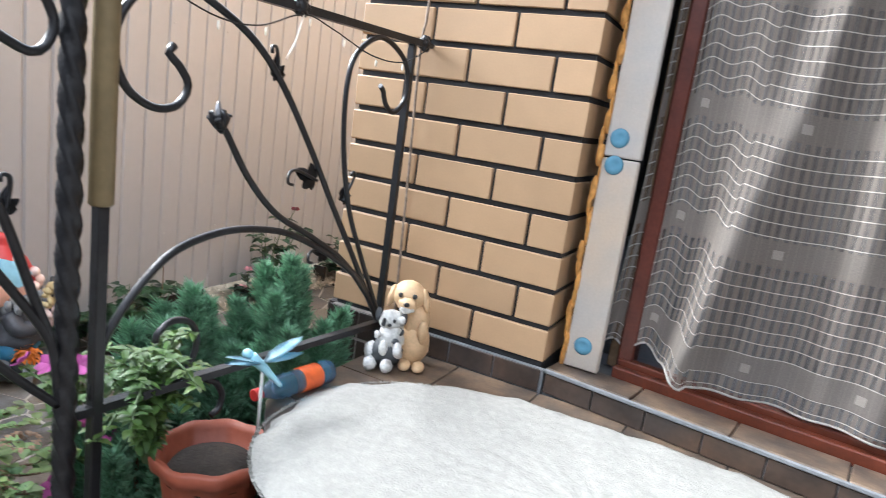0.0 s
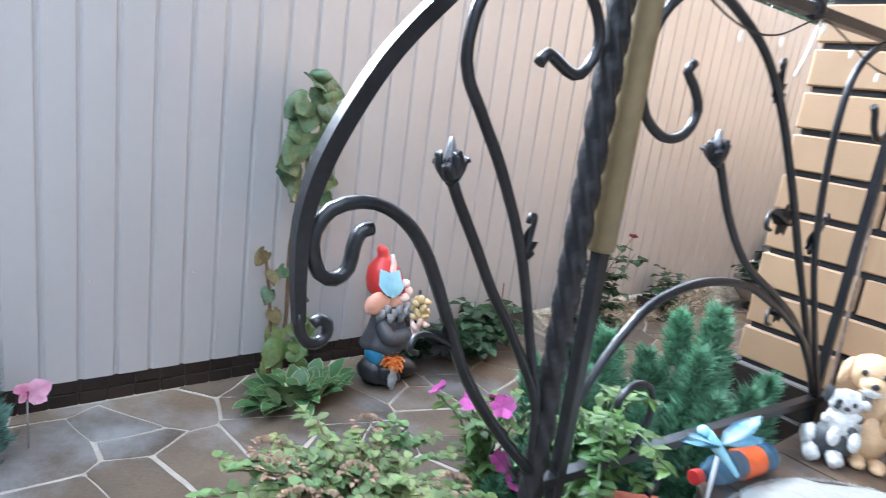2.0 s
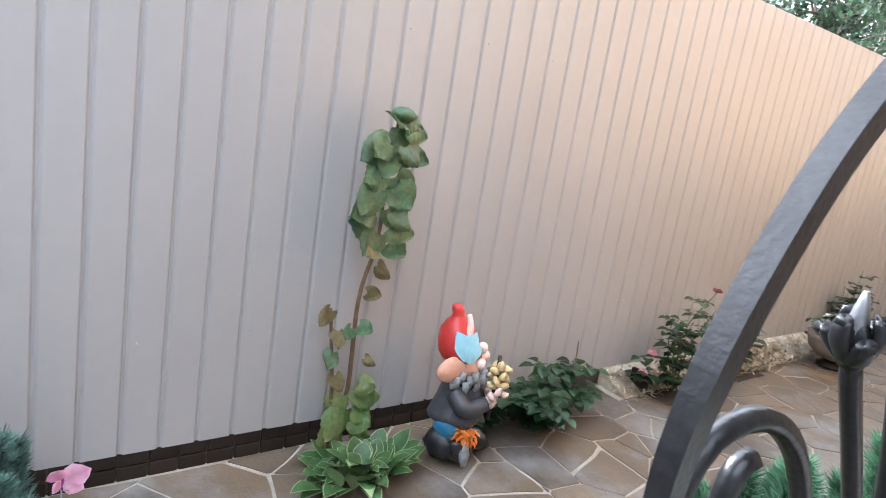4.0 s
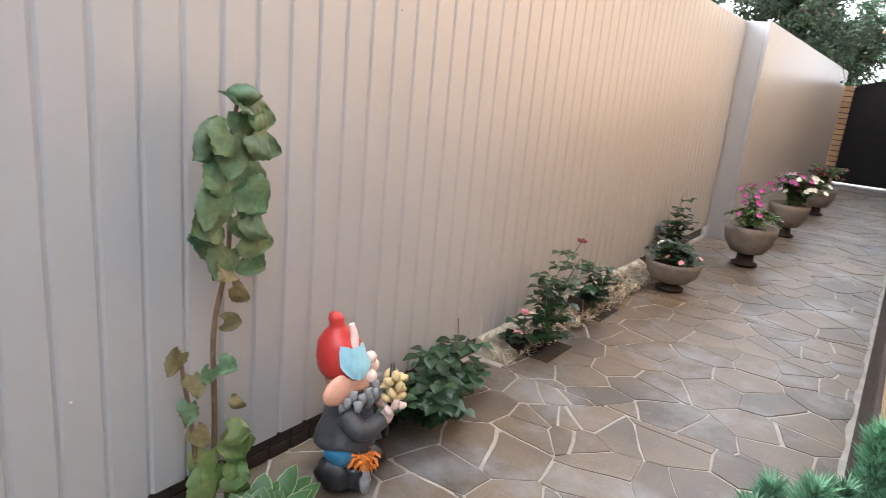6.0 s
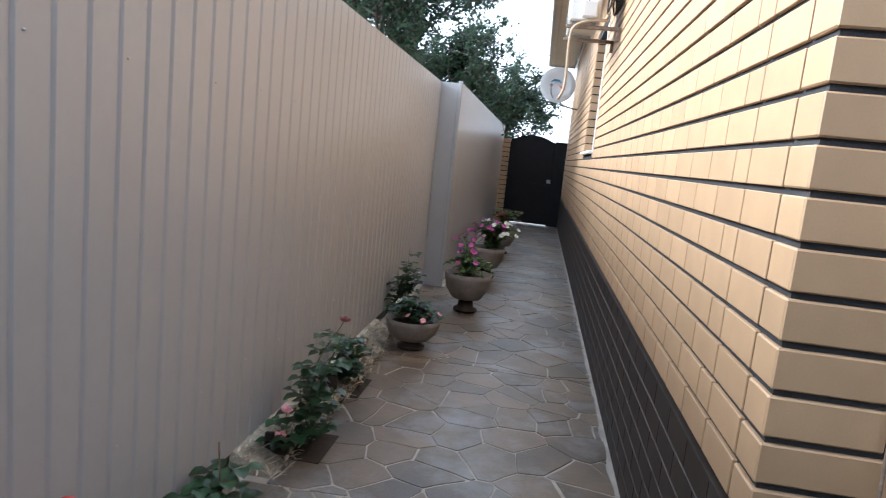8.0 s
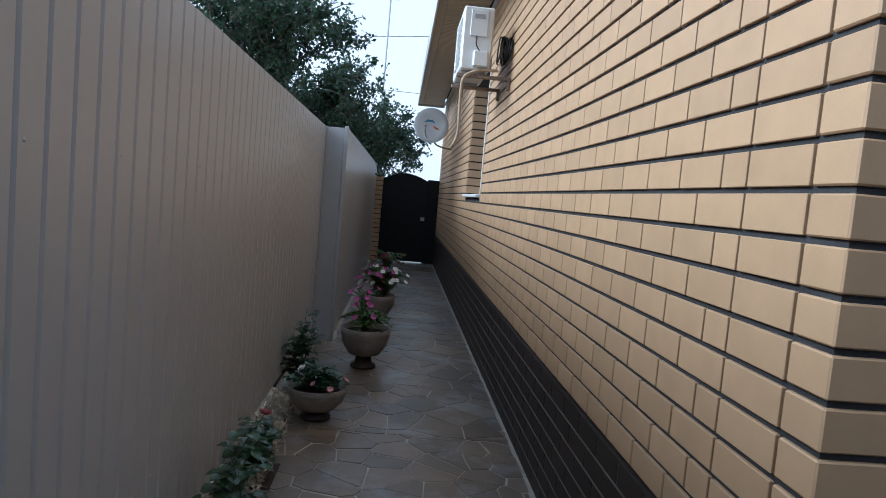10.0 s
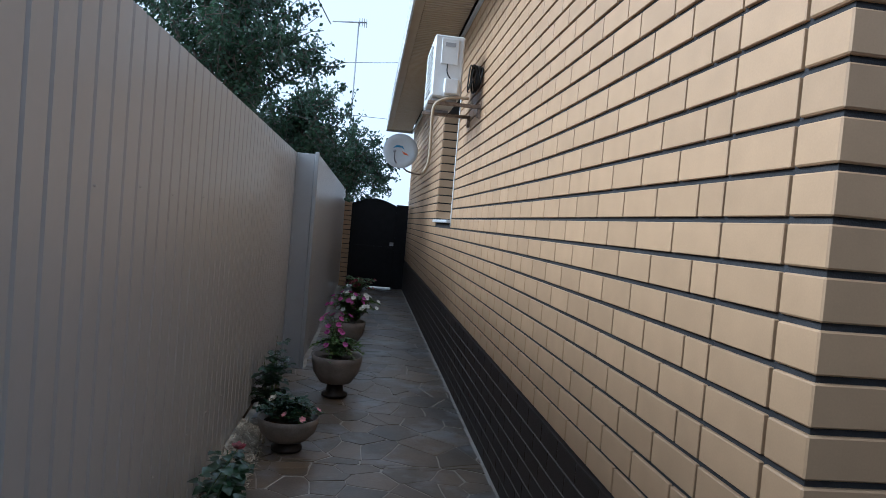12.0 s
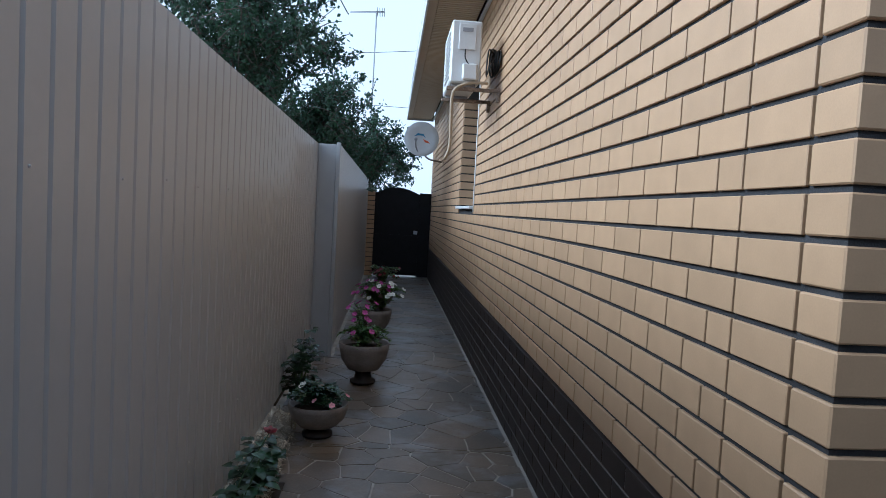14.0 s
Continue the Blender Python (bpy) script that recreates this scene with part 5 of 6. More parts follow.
part("stalk", add_tube(bmesh.new(), smooth_path([(0.015, -0.05, 0), (0.01, -0.055, 0.25), (0.0, -0.075, 0.45), (-0.01, -0.09, 0.58)], 0.03), 0.008, 8, taper=lambda t: 1.1 - 0.4 * t), "stem", sf)
for y, z, m in ((-0.1, 0.58, "leaf_dry"), (-0.06, 0.5, "leaf_dry"), (-0.07, 0.42, "leaf_sun"), (-0.05, 0.33, "leaf_dry")):
    big_leaf("leaf", (0.01, y, z), (rng.uniform(0.2, 0.6), rng.uniform(-0.9, 0.5), -0.7), 0.065, 0.055, m, 0.8)
for z, n, ln, mt in ((1.25, 7, 0.1, "leaf_sun"), (1.18, 3, 0.1, "leaf_sun"), (1.07, 4, 0.115, "leaf_sun"), (0.97, 3, 0.11, "leaf_sun"), (0.89, 4, 0.11, "leaf_sun"), (0.8, 2, 0.07, "leaf_dry"),
                     (0.65, 1, 0.055, "leaf_dry"), (0.54, 2, 0.055, "leaf_sun"), (0.44, 1, 0.05, "leaf_dry"), (0.3, 3, 0.09, "leaf_lime"), (0.22, 4, 0.1, "leaf_lime"), (0.15, 3, 0.09, "leaf_lime")):
    p = min(stem_pts, key=lambda q: abs(q.z - z))
    for i in range(n):
        sgn = -1 if i % 2 else 1
        d = (rng.uniform(0.1, 0.7), sgn * rng.uniform(0.25, 1.0), rng.uniform(-1.0, 0.1))
        big_leaf("leaf", p + Vector((0.0, 0, rng.uniform(-0.03, 0.03))) + Vector(d) * rng.uniform(0.02, 0.06), d, ln * rng.uniform(0.7, 1.1), ln * rng.uniform(0.75, 1.0), mt, rng.uniform(0.3, 1.0))
bm = bmesh.new()
add_ball(bm, stem_pts[-1] + Vector((0.02, 0, 0.005)), (0.04, 0.045, 0.025), seg=12, rough=0.3)
part("flower_head", bm, "leaf_sun", sf)

ho = thing("hosta", "hosta with pale-edged green leaves at the fence", "plant", (-1.4, -0.62, 0.012))
rng = random.Random(42)
for i in range(84):
    w = rng.uniform(0, math.tau)
    ln, bend = rng.uniform(0.13, 0.21), rng.uniform(0.25, 0.6)
    d = Vector((math.cos(w) * 0.75, math.sin(w), rng.uniform(0.5, 2.4)))
    o = Vector((0.09 * math.cos(w), 0.17 * math.sin(w), 0)) * rng.random()
    bm = bmesh.new()
    add_leaf(bm, o, d, ln, 0.07, 1, droop=bend, cup=0.12)
    add_leaf(bm, o + Vector((0, 0, 0.0025)), d, ln * 0.97, 0.062, 0, droop=bend, cup=0.12)
    part("leaf", bm, ["hosta", "hosta_edge"], ho)

bf = thing("butterfly_stake", "pink plastic butterfly on a stick beside the juniper", "garden ornament", (-1.43, -1.54, 0.012))
part("stake", add_tube(bmesh.new(), [Vector((0, 0, 0)), Vector((0, 0, 0.2))], 0.003, 6), "grey_plastic", bf)
part("body", add_ball(bmesh.new(), (0.01, 0, 0.2), (0.006, 0.006, 0.03), seg=8), "magenta", bf)
for d, ln in (((0.3, 1, 0.5), 0.075), ((0.3, 0.9, -0.5), 0.06), ((0.5, -0.6, 0.9), 0.06), ((0.5, -0.4, -0.2), 0.045)):
    bm = bmesh.new()
    add_leaf(bm, (0.012, 0, 0.2), d, ln, ln * 0.9, droop=0.0, cup=0.05, side=(-0.2, -d[2], d[1]))
    bmesh.ops.solidify(bm, geom=bm.faces[:], thickness=0.001)
    part("wing", bm, "pale_petal", bf)

bm = bmesh.new()
ends = [[bm.verts.new((x, y, z)) for x, z in ((-1.685, 0.0), (-1.5, 0.0), (-1.505, 0.012), (-1.58, 0.045), (-1.685, 0.1))] for y in (1.04, 3.45)]
bm.faces.new(ends[0])
bm.faces.new(ends[1][::-1])
for k in range(5):
    bm.faces.new((ends[0][k], ends[1][k], ends[1][(k + 1) % 5], ends[0][(k + 1) % 5]))
bmesh.ops.recalc_face_normals(bm, faces=bm.faces)
strip = part("fence_bed", bm, "mulch")
tagged(strip, "narrow bank of pale dry mulch heaped along the fence", "bed", kind="structure")
rng = random.Random(50)
verts, faces = [], []
for i in range(3000):
    x = rng.uniform(-1.65, -1.45)
    p = Vector((x, rng.uniform(1.02, 3.45) if i % 2 else rng.uniform(1.5, 2.9), 0.01 + max(0, -1.505 - x) * 0.5 + rng.uniform(0, 0.018)))
    d = Vector((rng.uniform(-1, 1), rng.uniform(-1, 1), rng.uniform(-0.2, 0.5))).normalized() * rng.uniform(0.015, 0.05)
    s = d.cross(Vector((0, 0.2, 1))).normalized() * rng.uniform(0.002, 0.006)
    n = len(verts)
    verts += [p - s, p + s, p + s + d, p - s + d]
    faces.append((n, n + 1, n + 2, n + 3))
chips = mesh_from("wood_chips", verts, faces, "mulch")
tagged(chips, "pale dry chips and straw scattered over the bed", "mulch", kind="stuff")
for xa, xb, ya, yb in ((-1.6, -1.35, 1.22, 1.52), (-1.62, -1.4, 2.02, 2.34)):
    pit = thing("planting_pit", "square planting hole in the paving edged with a dark board", "planting hole", (xa, ya, 0.002))
    # thin slab on the paving; the hole's shade is in its dark colour
    part("soil", box(0, xb - xa, 0, yb - ya, 0, 0.005), "earth", pit)
    part("edging_board", box(0.0, (xb - xa) * 0.45, -0.022, -0.001, 0.004, 0.12, 0.003), "earth", pit)


def rose(name, label, at, seed, canes, height, spread, heads, mats, leaf=0.06, gap=1, lean=0.0):
    rng = random.Random(seed)
    ob = thing(name, label, "rose", at)
    st, lv = bmesh.new(), bmesh.new()
    tips = []
    for i in range(canes):
        w = rng.uniform(0, math.tau)
        r = spread * rng.uniform(0.3, 1)
        h = height * (1 if i == 0 else rng.uniform(0.35, 0.8))
        if i == 0:
            r *= 0.3
        pth = smooth_path([(0, 0, 0), (r * 0.4 * math.cos(w), r * 0.5 * math.sin(w), h * 0.55), (r * 0.7 * math.cos(w) + (lean if i == 0 else lean * 0.4), r * math.sin(w), h)], 0.03)
        add_tube(st, pth, 0.004, 5, taper=lambda t: 1 - 0.5 * t)
        tips.append(pth[-1])
        for p in pth[2:-1:gap]:
            for _ in range(2):
                a = rng.uniform(0, math.tau)
                d = Vector((math.cos(a), math.sin(a), rng.uniform(0, 0.5))).normalized()
                for k in range(3):
                    e = p + d * (0.02 + 0.024 * k)
                    sd = d.cross(Vector((0, 0, 1))).normalized() * (1 if k % 2 else -1)
                    add_leaf(lv, e, d * 0.4 + sd if k < 2 else d, leaf * rng.uniform(0.8, 1.2), leaf * 0.95, droop=0.3)
    part("cane_growth", st, "green_stem", ob)
    lo = part("foliage", lv, "leaf_dark", ob)
    lo["kind"] = "stuff"
    for i in range(heads):
        bm = bmesh.new()
        for ring, (c, s) in enumerate(((5, 0.032), (5, 0.026), (4, 0.018))):
            petals(bm, tips[i % len(tips)] + Vector((0, 0, 0.004 * ring)), (0.2, -0.2, 1 + ring), s, rng, c)
        part("blossom", bm, mats[i % len(mats)], ob)
    return ob


rose("rose_bush", "spindly rose bush with a dark red bloom by the fence", (-1.44, 1.38, 0.03), 61, 6, 0.6, 0.2, 1, ["red_petal"], gap=3, lean=0.14)
rose("rose_bush", "low dense rose bush with glossy dark leaves", (-1.47, 0.36, 0.012), 62, 14, 0.3, 0.36, 0, ["pink"], 0.062)
rose("rose_bush", "low glossy rose bush beside the gnome", (-1.5, 0.02, 0.012), 63, 9, 0.2, 0.18, 0, ["pink"], 0.05)
rose("rose_bush", "small pink rose in a planting hole", (-1.5, 1.22, 0.03), 64, 3, 0.2, 0.1, 2, ["pink"], gap=3)
rose("rose_bush", "sparse rose with a few leaves in a planting hole", (-1.5, 2.15, 0.03), 65, 4, 0.3, 0.12, 0, ["pink"])
rose("rose_bush", "tall leafy rose at the step of the fence", (-1.52, 3.7, 0.012), 66, 10, 0.62, 0.2, 0, ["pink"], gap=2)
twig = part("dry_twig", add_tube(bmesh.new(), smooth_path([(-1.52, 0.55, 0.03), (-1.5, 0.58, 0.2), (-1.52, 0.6, 0.36)], 0.03), 0.003, 5), "stem")
tagged(twig, "dry brown twig standing in the bed", "twig")


def bowl(at, r, h, ped, seed, label):
    ob = thing("flower_bowl", label, "planter", at, group="concrete flower bowls along the alley")
    bm = bmesh.new()
    add_lathe(bm, ((r * 0.3, ped), (r * 0.62, ped + 0.02), (r * 0.88, ped + (h - ped) * 0.42), (r * 0.98, ped + (h - ped) * 0.8), (r, h), (r * 0.93, h), (r * 0.88, h - 0.04), (r * 0.02, h - 0.05)), seg=36)
    part("basin", bm, "bowl", ob)
    bm = bmesh.new()
    add_lathe(bm, ((r * 0.5, 0.0), (r * 0.5, 0.02), (r * 0.34, 0.035), (r * 0.3, ped + 0.01)), seg=28)
    part("foot", bm, "plinth", ob, "dark foot")
    bm = bmesh.new()
    add_lathe(bm, ((r * 0.9, h - 0.045), (r * 0.5, h - 0.025), (0.003, h - 0.02)), seg=24)
    part("soil", bm, "earth", ob)
    return ob


bowl((-1.31, 3.1, 0.012), 0.2, 0.22, 0.05, 1, "low weathered concrete flower bowl")
bowl((-1.07, 4.46, 0.012), 0.22, 0.35, 0.1, 2, "weathered concrete flower bowl on a dark foot")
bowl((-1.04, 6.3, 0.012), 0.21, 0.36, 0.1, 3, "weathered concrete flower bowl on a dark foot")
bowl((-0.99, 8.45, 0.012), 0.21, 0.36, 0.1, 4, "weathered concrete flower bowl on a dark foot")
trailing("bedding_plant", "low green bedding plant with a white bloom in the bowl", (-1.31, 3.1, 0.2), 71, 42, 0.22, 0.05, "leaf_dark", height=0.18, droop=0.35, flower="white_petal", nf=2)
trailing("bedding_plant", "few coral blossoms in the low bowl", (-1.22, 3.0, 0.2), 72, 8, 0.16, 0.035, "leaf_dark", height=0.1, droop=0.2, flower="pink", nf=3)
trailing("petunia", "petunia with magenta blossoms in the bowl", (-1.07, 4.46, 0.33), 73, 44, 0.22, 0.045, "leaf", height=0.22, droop=0.5, flower="magenta", nf=6)
trailing("petunia", "tall stems with magenta blossoms in the bowl", (-1.1, 4.54, 0.33), 74, 14, 0.14, 0.045, "leaf", height=0.36, droop=0.1, flower="magenta", nf=14, kids=1)
trailing("petunia", "magenta and pink petunia in the bowl", (-1.04, 6.3, 0.36), 75, 44, 0.26, 0.05, "leaf", height=0.36, droop=0.4, flower="magenta", nf=26)
trailing("petunia", "white and cream blossoms crowding the bowl", (-0.95, 6.38, 0.36), 76, 26, 0.26, 0.05, "leaf", height=0.37, droop=0.35, flower="white_petal", nf=22)
trailing("petunia", "red and white blossoms in the far bowl", (-0.99, 8.45, 0.36), 77, 40, 0.26, 0.05, "leaf", height=0.4, droop=0.4, flower="red_petal", nf=22)


# ---- trees beyond the fence ----
def tree(label, at, height, crown, seed, leaves, leaf=0.075, bare=0):
    """Trunk, limbs, and a crown of many leaves gathered on the limbs' twigs. crown: centre and half-sizes."""
    rng = random.Random(seed)
    ob = thing("tree", label, "tree", at)
    cx, cy, cz, rx, ry, rz = crown
    bm = bmesh.new()
    top = Vector((cx, cy, cz + rz * 0.3))
    trunk = smooth_path([(0, 0, 0), (cx * 0.2, cy * 0.2, cz * 0.4), tuple(top)], 0.2)
    add_tube(bm, trunk, 0.13, 8, taper=lambda t: 1 - 0.8 * t)
    part("trunk", bm, "bark", ob)
    lb = bmesh.new()
    nodes = []
    for i in range(34):
        s = trunk[min(len(trunk) - 1, int(len(trunk) * rng.uniform(0.4, 1)))]
        while True:
            d = Vector((rng.uniform(-1, 1), rng.uniform(-1, 1), rng.uniform(-1, 1)))
            if 0.45 < d.length < 1:
                break
        e = Vector((cx + d.x * rx, cy + d.y * ry, cz + d.z * rz))
        m = s.lerp(e, 0.5) + Vector((0, 0, 0.2))
        pth = smooth_path([tuple(s), tuple(m), tuple(e)], 0.12)
        add_tube(lb, pth, 0.035, 5, taper=lambda t: 1 - 0.8 * t)
        for p in pth[len(pth) // 3:]:
            for _ in range(3):
                q = p + ball_dir(rng, -1) * rng.uniform(0.12, 0.55)
                add_tube(lb, [p, p.lerp(q, 0.5) + Vector((0, 0, 0.03)), q], 0.007, 4)
                nodes.append((p, q))
    for i in range(bare):
        w = rng.uniform(-0.9, 0.9)
        s = Vector((cx + rx * 0.5, cy, cz + rz * 0.5))
        e = s + Vector((rng.uniform(0.6, 1.5), rng.uniform(-0.5, 0.5), rng.uniform(-0.6, 0.6)))
        add_tube(lb, smooth_path([tuple(s), tuple(s.lerp(e, 0.5) + Vector((0, 0, 0.25))), tuple(e)], 0.1), 0.01, 4)
    part("limb_growth", lb, "bark", ob)
    verts, faces = [], []
    for i in range(leaves):
        p, q = nodes[rng.randrange(len(nodes))]
        c = p.lerp(q, rng.random()) + ball_dir(rng, -1) * rng.uniform(0, 0.13)
        d = ball_dir(rng, -1)
        d.z -= 0.35
        d.normalize()
        s = d.cross(ball_dir(rng, -1)).normalized()
        ln, wd = leaf * rng.uniform(0.7, 1.3), leaf * rng.uniform(0.3, 0.42)
        n = len(verts)
        up = s.cross(d) * (0.2 * wd)
        verts += [c, c + d * ln * 0.45 + s * wd + up, c + d * ln, c + d * ln * 0.45 - s * wd + up]
        faces += [(n, n + 1, n + 2), (n, n + 2, n + 3)]
    cr = mesh_from("crown", verts, faces, "leaf_tree", ob)
    cr["kind"] = "stuff"
    return ob


tree("large leafy garden tree rising behind the fence", (-3.6, 9.5, -0.06), 6, (0.2, 0.3, 4.3, 1.95, 2.0, 1.75), 81, 21000, 0.075, bare=3)
tree("leafy tree leaning over the garden gate", (-2.2, 15.6, -0.06), 4, (0.8, 0.2, 2.9, 1.5, 1.1, 1.15), 82, 17000, 0.078)
tree("leafy tree filling the gap behind the fence", (-2.9, 12.6, -0.06), 5, (0.4, 0, 3.2, 1.5, 1.3, 1.3), 84, 16000, 0.078)
tree("leafy tree farther along behind the fence", (-6.5, 12.5, -0.06), 6, (0, 0, 4.3, 2.2, 2.4, 2.0), 83, 9000, 0.12)

# ---- flagstones, one by one ----
rng = random.Random(7)


def clip(poly, p, n):
    """Keeps the part of a polygon on the side of p that n points away from."""
    out = []
    for i in range(len(poly)):
        a, b = poly[i], poly[(i + 1) % len(poly)]
        fa, fb = (a - p).dot(n), (b - p).dot(n)
        if fa <= 0:
            out.append(a)
        if fa * fb < 0:
            out.append(a.lerp(b, fa / (fa - fb)))
    return out


def cells(x0, x1, y0, y1, size):
    """Irregular many-sided slabs: each keeps the ground that lies nearest to its own middle."""
    nx, ny = max(1, round((x1 - x0) / size)), max(1, round((y1 - y0) / size))
    dx, dy = (x1 - x0) / nx, (y1 - y0) / ny
    seeds = []
    for i in range(-1, nx + 1):
        for j in range(-1, ny + 1):
            if rng.random() < 0.16:
                continue
            seeds.append(Vector((x0 + dx * (i + 0.5 + 0.5 * (j % 2 - 0.5) + rng.uniform(-0.42, 0.42)), y0 + dy * (j + 0.5 + rng.uniform(-0.42, 0.42)))))
            if rng.random() < 0.35:
                seeds.append(seeds[-1] + Vector((rng.uniform(-0.5, 0.5) * dx, rng.uniform(-0.5, 0.5) * dy)))
    for c in seeds:
        poly = [Vector(q) for q in ((x0, y0), (x1, y0), (x1, y1), (x0, y1))]
        for o in seeds:
            if o is not c and 1e-4 < (o - c).length < size * 3.5:
                poly = clip(poly, (o + c) / 2, o - c)
                if len(poly) < 3:
                    break
        if len(poly) >= 3:
            yield poly


def stones(x0, x1, y0, y1, size, joined=False):
    """Lays slabs over a stretch of ground, one object each or, far from the walk, joined into one."""
    far_verts, far_faces = [], []
    for slab in cells(x0, x1, y0, y1, size):
        poly = list(slab)
        c = sum(slab, Vector((0, 0))) / len(slab)
        for i in range(len(slab)):
            a, b = slab[i], slab[(i + 1) % len(slab)]
            if (b - a).length < 1e-6:
                continue
            n = Vector(((b - a).y, -(b - a).x)).normalized()
            if (c - a).dot(n) > 0:
                n = -n
            poly = clip(poly, a - n * rng.choice((0.002, 0.003, 0.004, 0.006, 0.009)), n)
            if len(poly) < 3:
                break
        # knock the corners off
        if len(poly) >= 3:
            cut = []
            for i in range(len(poly)):
                a, b, d = poly[i - 1], poly[i], poly[(i + 1) % len(poly)]
                w = rng.uniform(0.01, 0.06)
                cut += [b.lerp(a, w), b.lerp(d, w)]
            poly = cut
        if len(poly) < 3:
            continue
        ring = []
        for i in range(len(poly)):
            a, b = poly[i], poly[(i + 1) % len(poly)]
            m = max(1, int((b - a).length / 0.06))
            for k in range(m):
                q = a.lerp(b, k / m)
                wob = noise.noise_vector(Vector((q.x * 5, q.y * 5, 3))) * 0.014
                ring.append(q + Vector((wob.x + rng.uniform(-0.002, 0.002), wob.y + rng.uniform(-0.002, 0.002))))
        c = sum(ring, Vector((0, 0))) / len(ring)
        h = 0.0035 + rng.uniform(-0.0015, 0.0015)
        n = len(ring)
        verts = [(q.x, q.y, -0.003) for q in ring] + [(q.x, q.y, h - 0.0012) for q in ring]
        verts += [(q.x + (c.x - q.x) * 0.012, q.y + (c.y - q.y) * 0.012, h) for q in ring]
        faces = [tuple(range(2 * n, 3 * n))]
        for r in (0, n):
            faces += [(r + i, r + (i + 1) % n, r + n + (i + 1) % n, r + n + i) for i in range(n)]
        if joined:
            k = len(far_verts)
            far_verts += verts
            far_faces += [tuple(q + k for q in f) for f in faces]
        else:
            mesh_from("flagstone", verts, faces, "stone", paving)
    if joined:
        mesh_from("flagstones_far", far_verts, far_faces, "stone", paving)["kind"] = "stuff"


stones(-1.67, -0.03, 0.0, 1.0, 0.25)
stones(-1.5, -0.03, 1.0, 2.9, 0.25)
stones(-1.64, -0.03, 2.9, 5.4, 0.27)
stones(-1.42, -0.03, 5.4, 13.64, 0.36)
stones(-1.68, -0.5, -3.4, 0.0, 0.33)
stones(-0.5, 2.6, -3.4, -1.34, 0.4)
stones(0.24, 2.6, -1.33, -1.02, 0.33)
stones(2.6, 4.19, -4.98, -0.05, 0.55, True)
stones(-1.68, 2.6, -4.98, -3.4, 0.5, True)

# ---- bricks ----
COURSE, LEN, JOINT_H, JOINT_V = 0.106, 0.264, 0.016, 0.011


def brick_mesh(length, depth, axis):
    me = bpy.data.meshes.new("brick")
    bv = 0.002
    if axis == "y":
        bm = box(0, depth, JOINT_V / 2, length - JOINT_V / 2, JOINT_H / 2, COURSE - JOINT_H / 2, bv)
    else:
        bm = box(JOINT_V / 2, length - JOINT_V / 2, 0, depth, JOINT_H / 2, COURSE - JOINT_H / 2, bv)
    bm.to_mesh(me)
    bm.free()
    me.materials.append(M["brick"])
    return me


cache = {}


def lay_brick(parent, axis, at, length, depth=0.03):
    key = (axis, round(length, 3), depth)
    if key not in cache:
        cache[key] = brick_mesh(length, depth, axis)
    ob = new("brick", cache[key])
    ob.parent = parent
    ob.location = at
    return ob


far = []
KMAX = 29
for k in range(KMAX):
    z = KERB + k * COURSE
    cuts = [0.0, 0.14, 0.4]
    y = 0.4 + (LEN / 2 if k % 2 else LEN)
    while y < 14.0:
        cuts.append(y)
        y += LEN
    cuts.append(14.0)
    for a, b in zip(cuts, cuts[1:]):
        if z + COURSE > WIN[2] - 0.02 and z < WIN[3] and b > WIN[0] and a < WIN[1]:
            if a < WIN[0] - 0.03:
                b = WIN[0]
            elif b > WIN[1] + 0.03:
                a = WIN[1]
            else:
                continue
        if b - a < 0.02:
            continue
        if a < 3.2 and z < 2.35 and a > 0.1:
            lay_brick(wall_alley, "y", (0.0, a, z), b - a)
        elif a > 0.1:
            far.append((a, b, z))
        if a < 0.1:
            # corner piece turns round the arris
            w = 0.375 if k % 2 else 0.25
            part("brick", box(0.0, w - JOINT_V / 2, 0.0, 0.14 - JOINT_V / 2, z + JOINT_H / 2, z + COURSE - JOINT_H / 2, 0.004), "brick", wall_alley)
    # far jamb of the window recess
    if WIN[2] - 0.05 < z < WIN[3]:
        lay_brick(wall_alley, "x", (0.0, WIN[1] - 0.034, z), 0.28, 0.02)
    # front wall
    if k % 2:
        row = [0.375, 0.631, 0.748]
    else:
        row = [0.25, 0.505, 0.748]
    for a, b in zip(row, row[1:]):
        lay_brick(wall_front, "x", (a, 0.0, z), b - a, 0.24 if b == 0.748 else 0.03)
verts, faces = [], []
for a, b, z in far:
    x0, x1, y0, y1, z0, z1 = 0.0, 0.03, a + JOINT_V / 2, b - JOINT_V / 2, z + JOINT_H / 2, z + COURSE - JOINT_H / 2
    e = 0.002
    n = len(verts)
    verts += [(x0, y0 + e, z0 + e), (x0, y1 - e, z0 + e), (x0, y1 - e, z1 - e), (x0, y0 + e, z1 - e), (x0 + e, y0, z0), (x0 + e, y1, z0), (x0 + e, y1, z1), (x0 + e, y0, z1), (x1, y0, z0), (x1, y1, z0), (x1, y1, z1), (x1, y0, z1)]
    faces.append((n + 3, n + 2, n + 1, n))
    for r in (0, 4):
        for i in range(4):
            j = (i + 1) % 4
            faces.append((n + r + i, n + r + j, n + r + 4 + j, n + r + 4 + i))
rest = mesh_from("bricks_far", verts, faces, "brick", wall_alley)
rest["kind"] = "stuff"

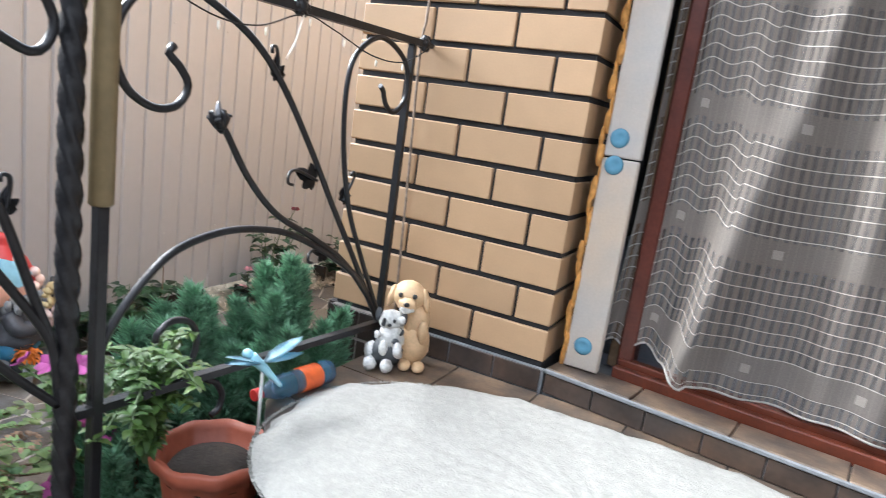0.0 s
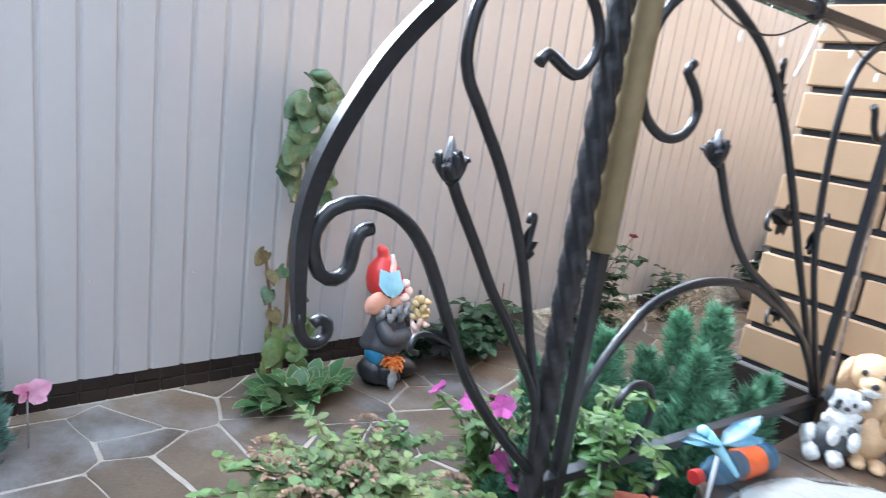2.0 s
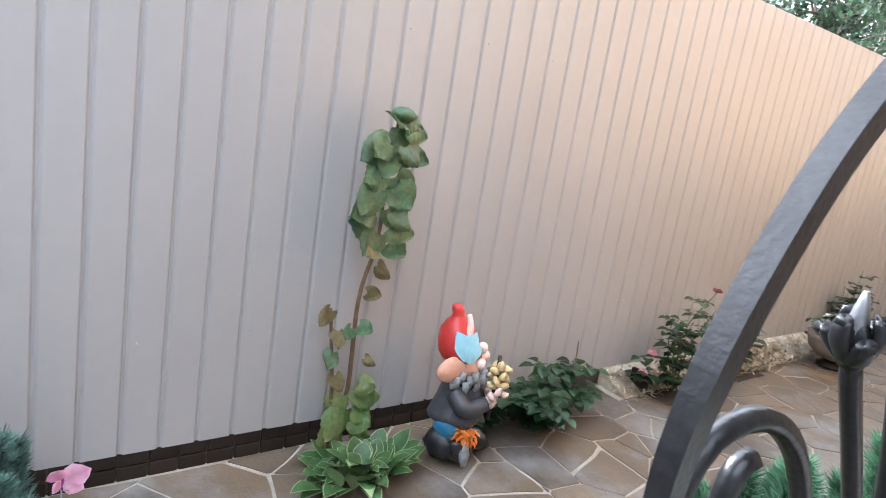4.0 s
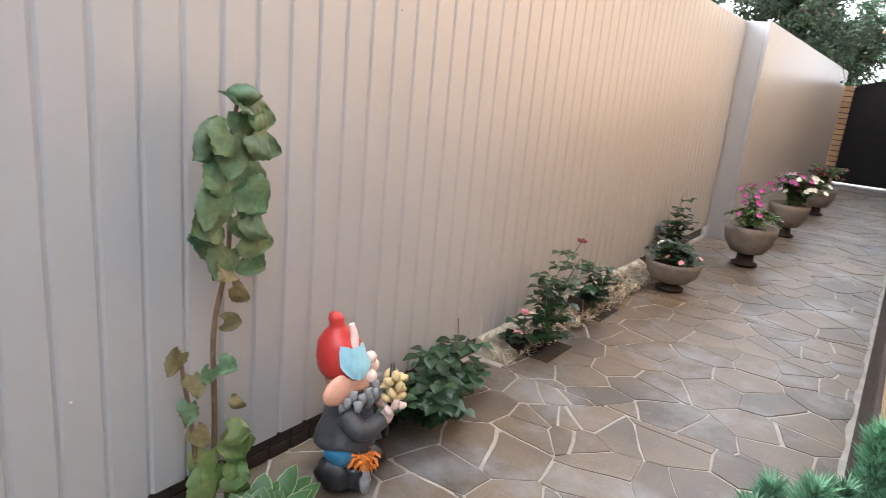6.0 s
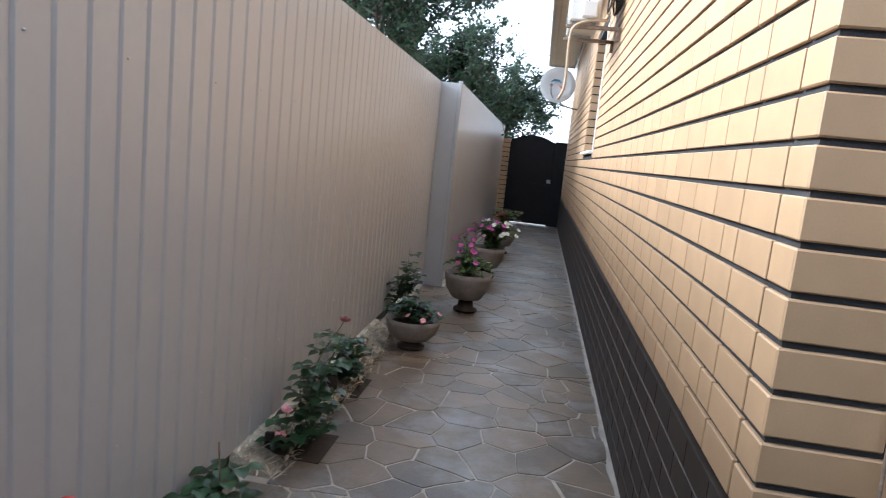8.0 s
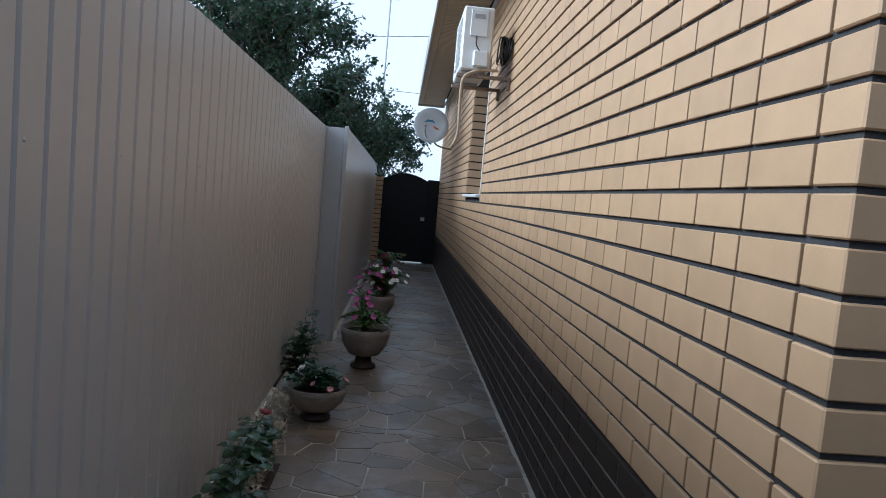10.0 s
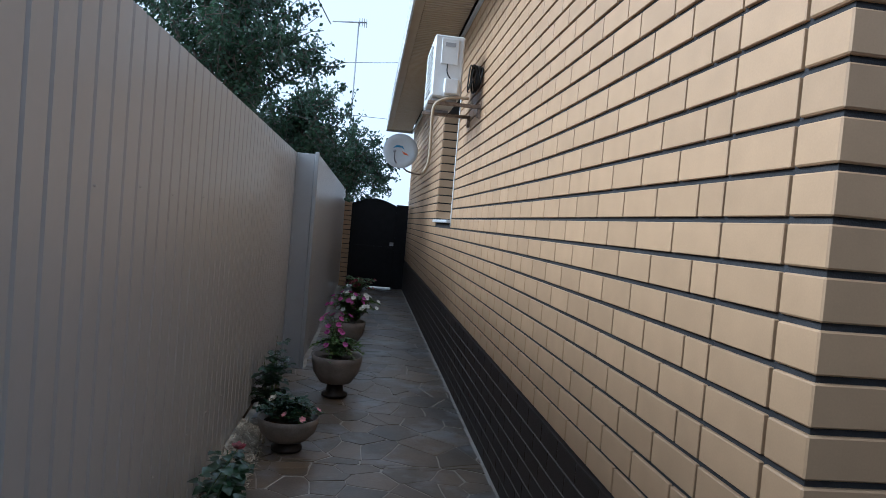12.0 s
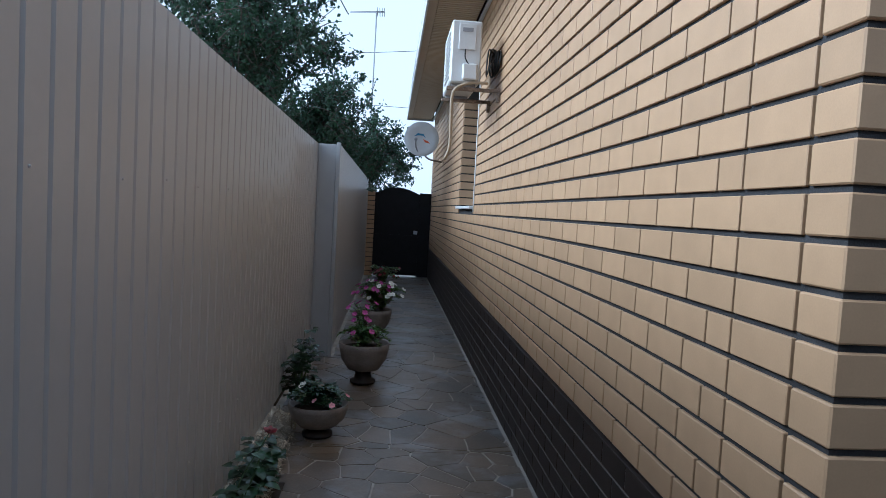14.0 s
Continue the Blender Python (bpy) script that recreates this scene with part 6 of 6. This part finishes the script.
# ---- dark tiled plinth along the alley ----
plinth = part("plinth", box(-0.0098, 0.0115, 0.0, 14.0, -0.02, KERB - 0.012), "plinth_joint")
part("cap_strip", box(-0.0125, 0.0115, 0.0, 14.0, KERB - 0.0118, KERB - 0.004, 0.001), "plinth", plinth)
tagged(plinth, "dark brown tiled plinth at the foot of the house wall", "plinth", kind="structure")
plinth_front = part("plinth_front", box(0.012, 0.236, -0.0098, 0.0115, -0.02, KERB - 0.006), "plinth_joint")
tagged(plinth_front, "dark brown tiled plinth round the house corner", "plinth", kind="structure")
PH = (KERB - 0.006) / 7
me_pl = {}
for ln in (0.253, 0.126, 0.12):
    for ax in "yx":
        bm = box(-0.012, -0.004, 0.003, ln - 0.003, 0.0042, PH - 0.0042, 0.0015) if ax == "y" else box(0.003, ln - 0.003, -0.012, -0.004, 0.0042, PH - 0.0042, 0.0015)
        me = bpy.data.meshes.new("tile")
        bm.to_mesh(me)
        bm.free()
        me.materials.append(M["plinth"])
        me_pl[ax, ln] = me
far = []
for r in range(7):
    z = r * PH
    y = -0.008
    if r % 2:
        t = new("tile", me_pl["y", 0.126])
        t.parent, t.location = plinth, (0, y, z)
        y += 0.126
    while y < 13.7:
        if y < 8.2:
            t = new("tile", me_pl["y", 0.253])
            t.parent, t.location = plinth, (0, y, z)
        else:
            far.append((y, z))
        y += 0.253
    for i in range(2):
        t = new("tile", me_pl["x", 0.12])
        t.parent, t.location = plinth_front, (-0.003 + 0.12 * i, 0, z)
verts, faces = [], []
for y, z in far:
    n = len(verts)
    y1, z0, z1 = y + 0.251, z + 0.0025, z + PH - 0.0025
    verts += [(-0.012, y, z0), (-0.012, y1, z0), (-0.012, y1, z1), (-0.012, y, z1), (-0.005, y, z0), (-0.005, y1, z0), (-0.005, y1, z1), (-0.005, y, z1)]
    faces += [(n + 3, n + 2, n + 1, n)] + [(n + i, n + (i + 1) % 4, n + 4 + (i + 1) % 4, n + 4 + i) for i in range(4)]
rest = mesh_from("tiles_far", verts, faces, "plinth", plinth)
rest["kind"] = "stuff"
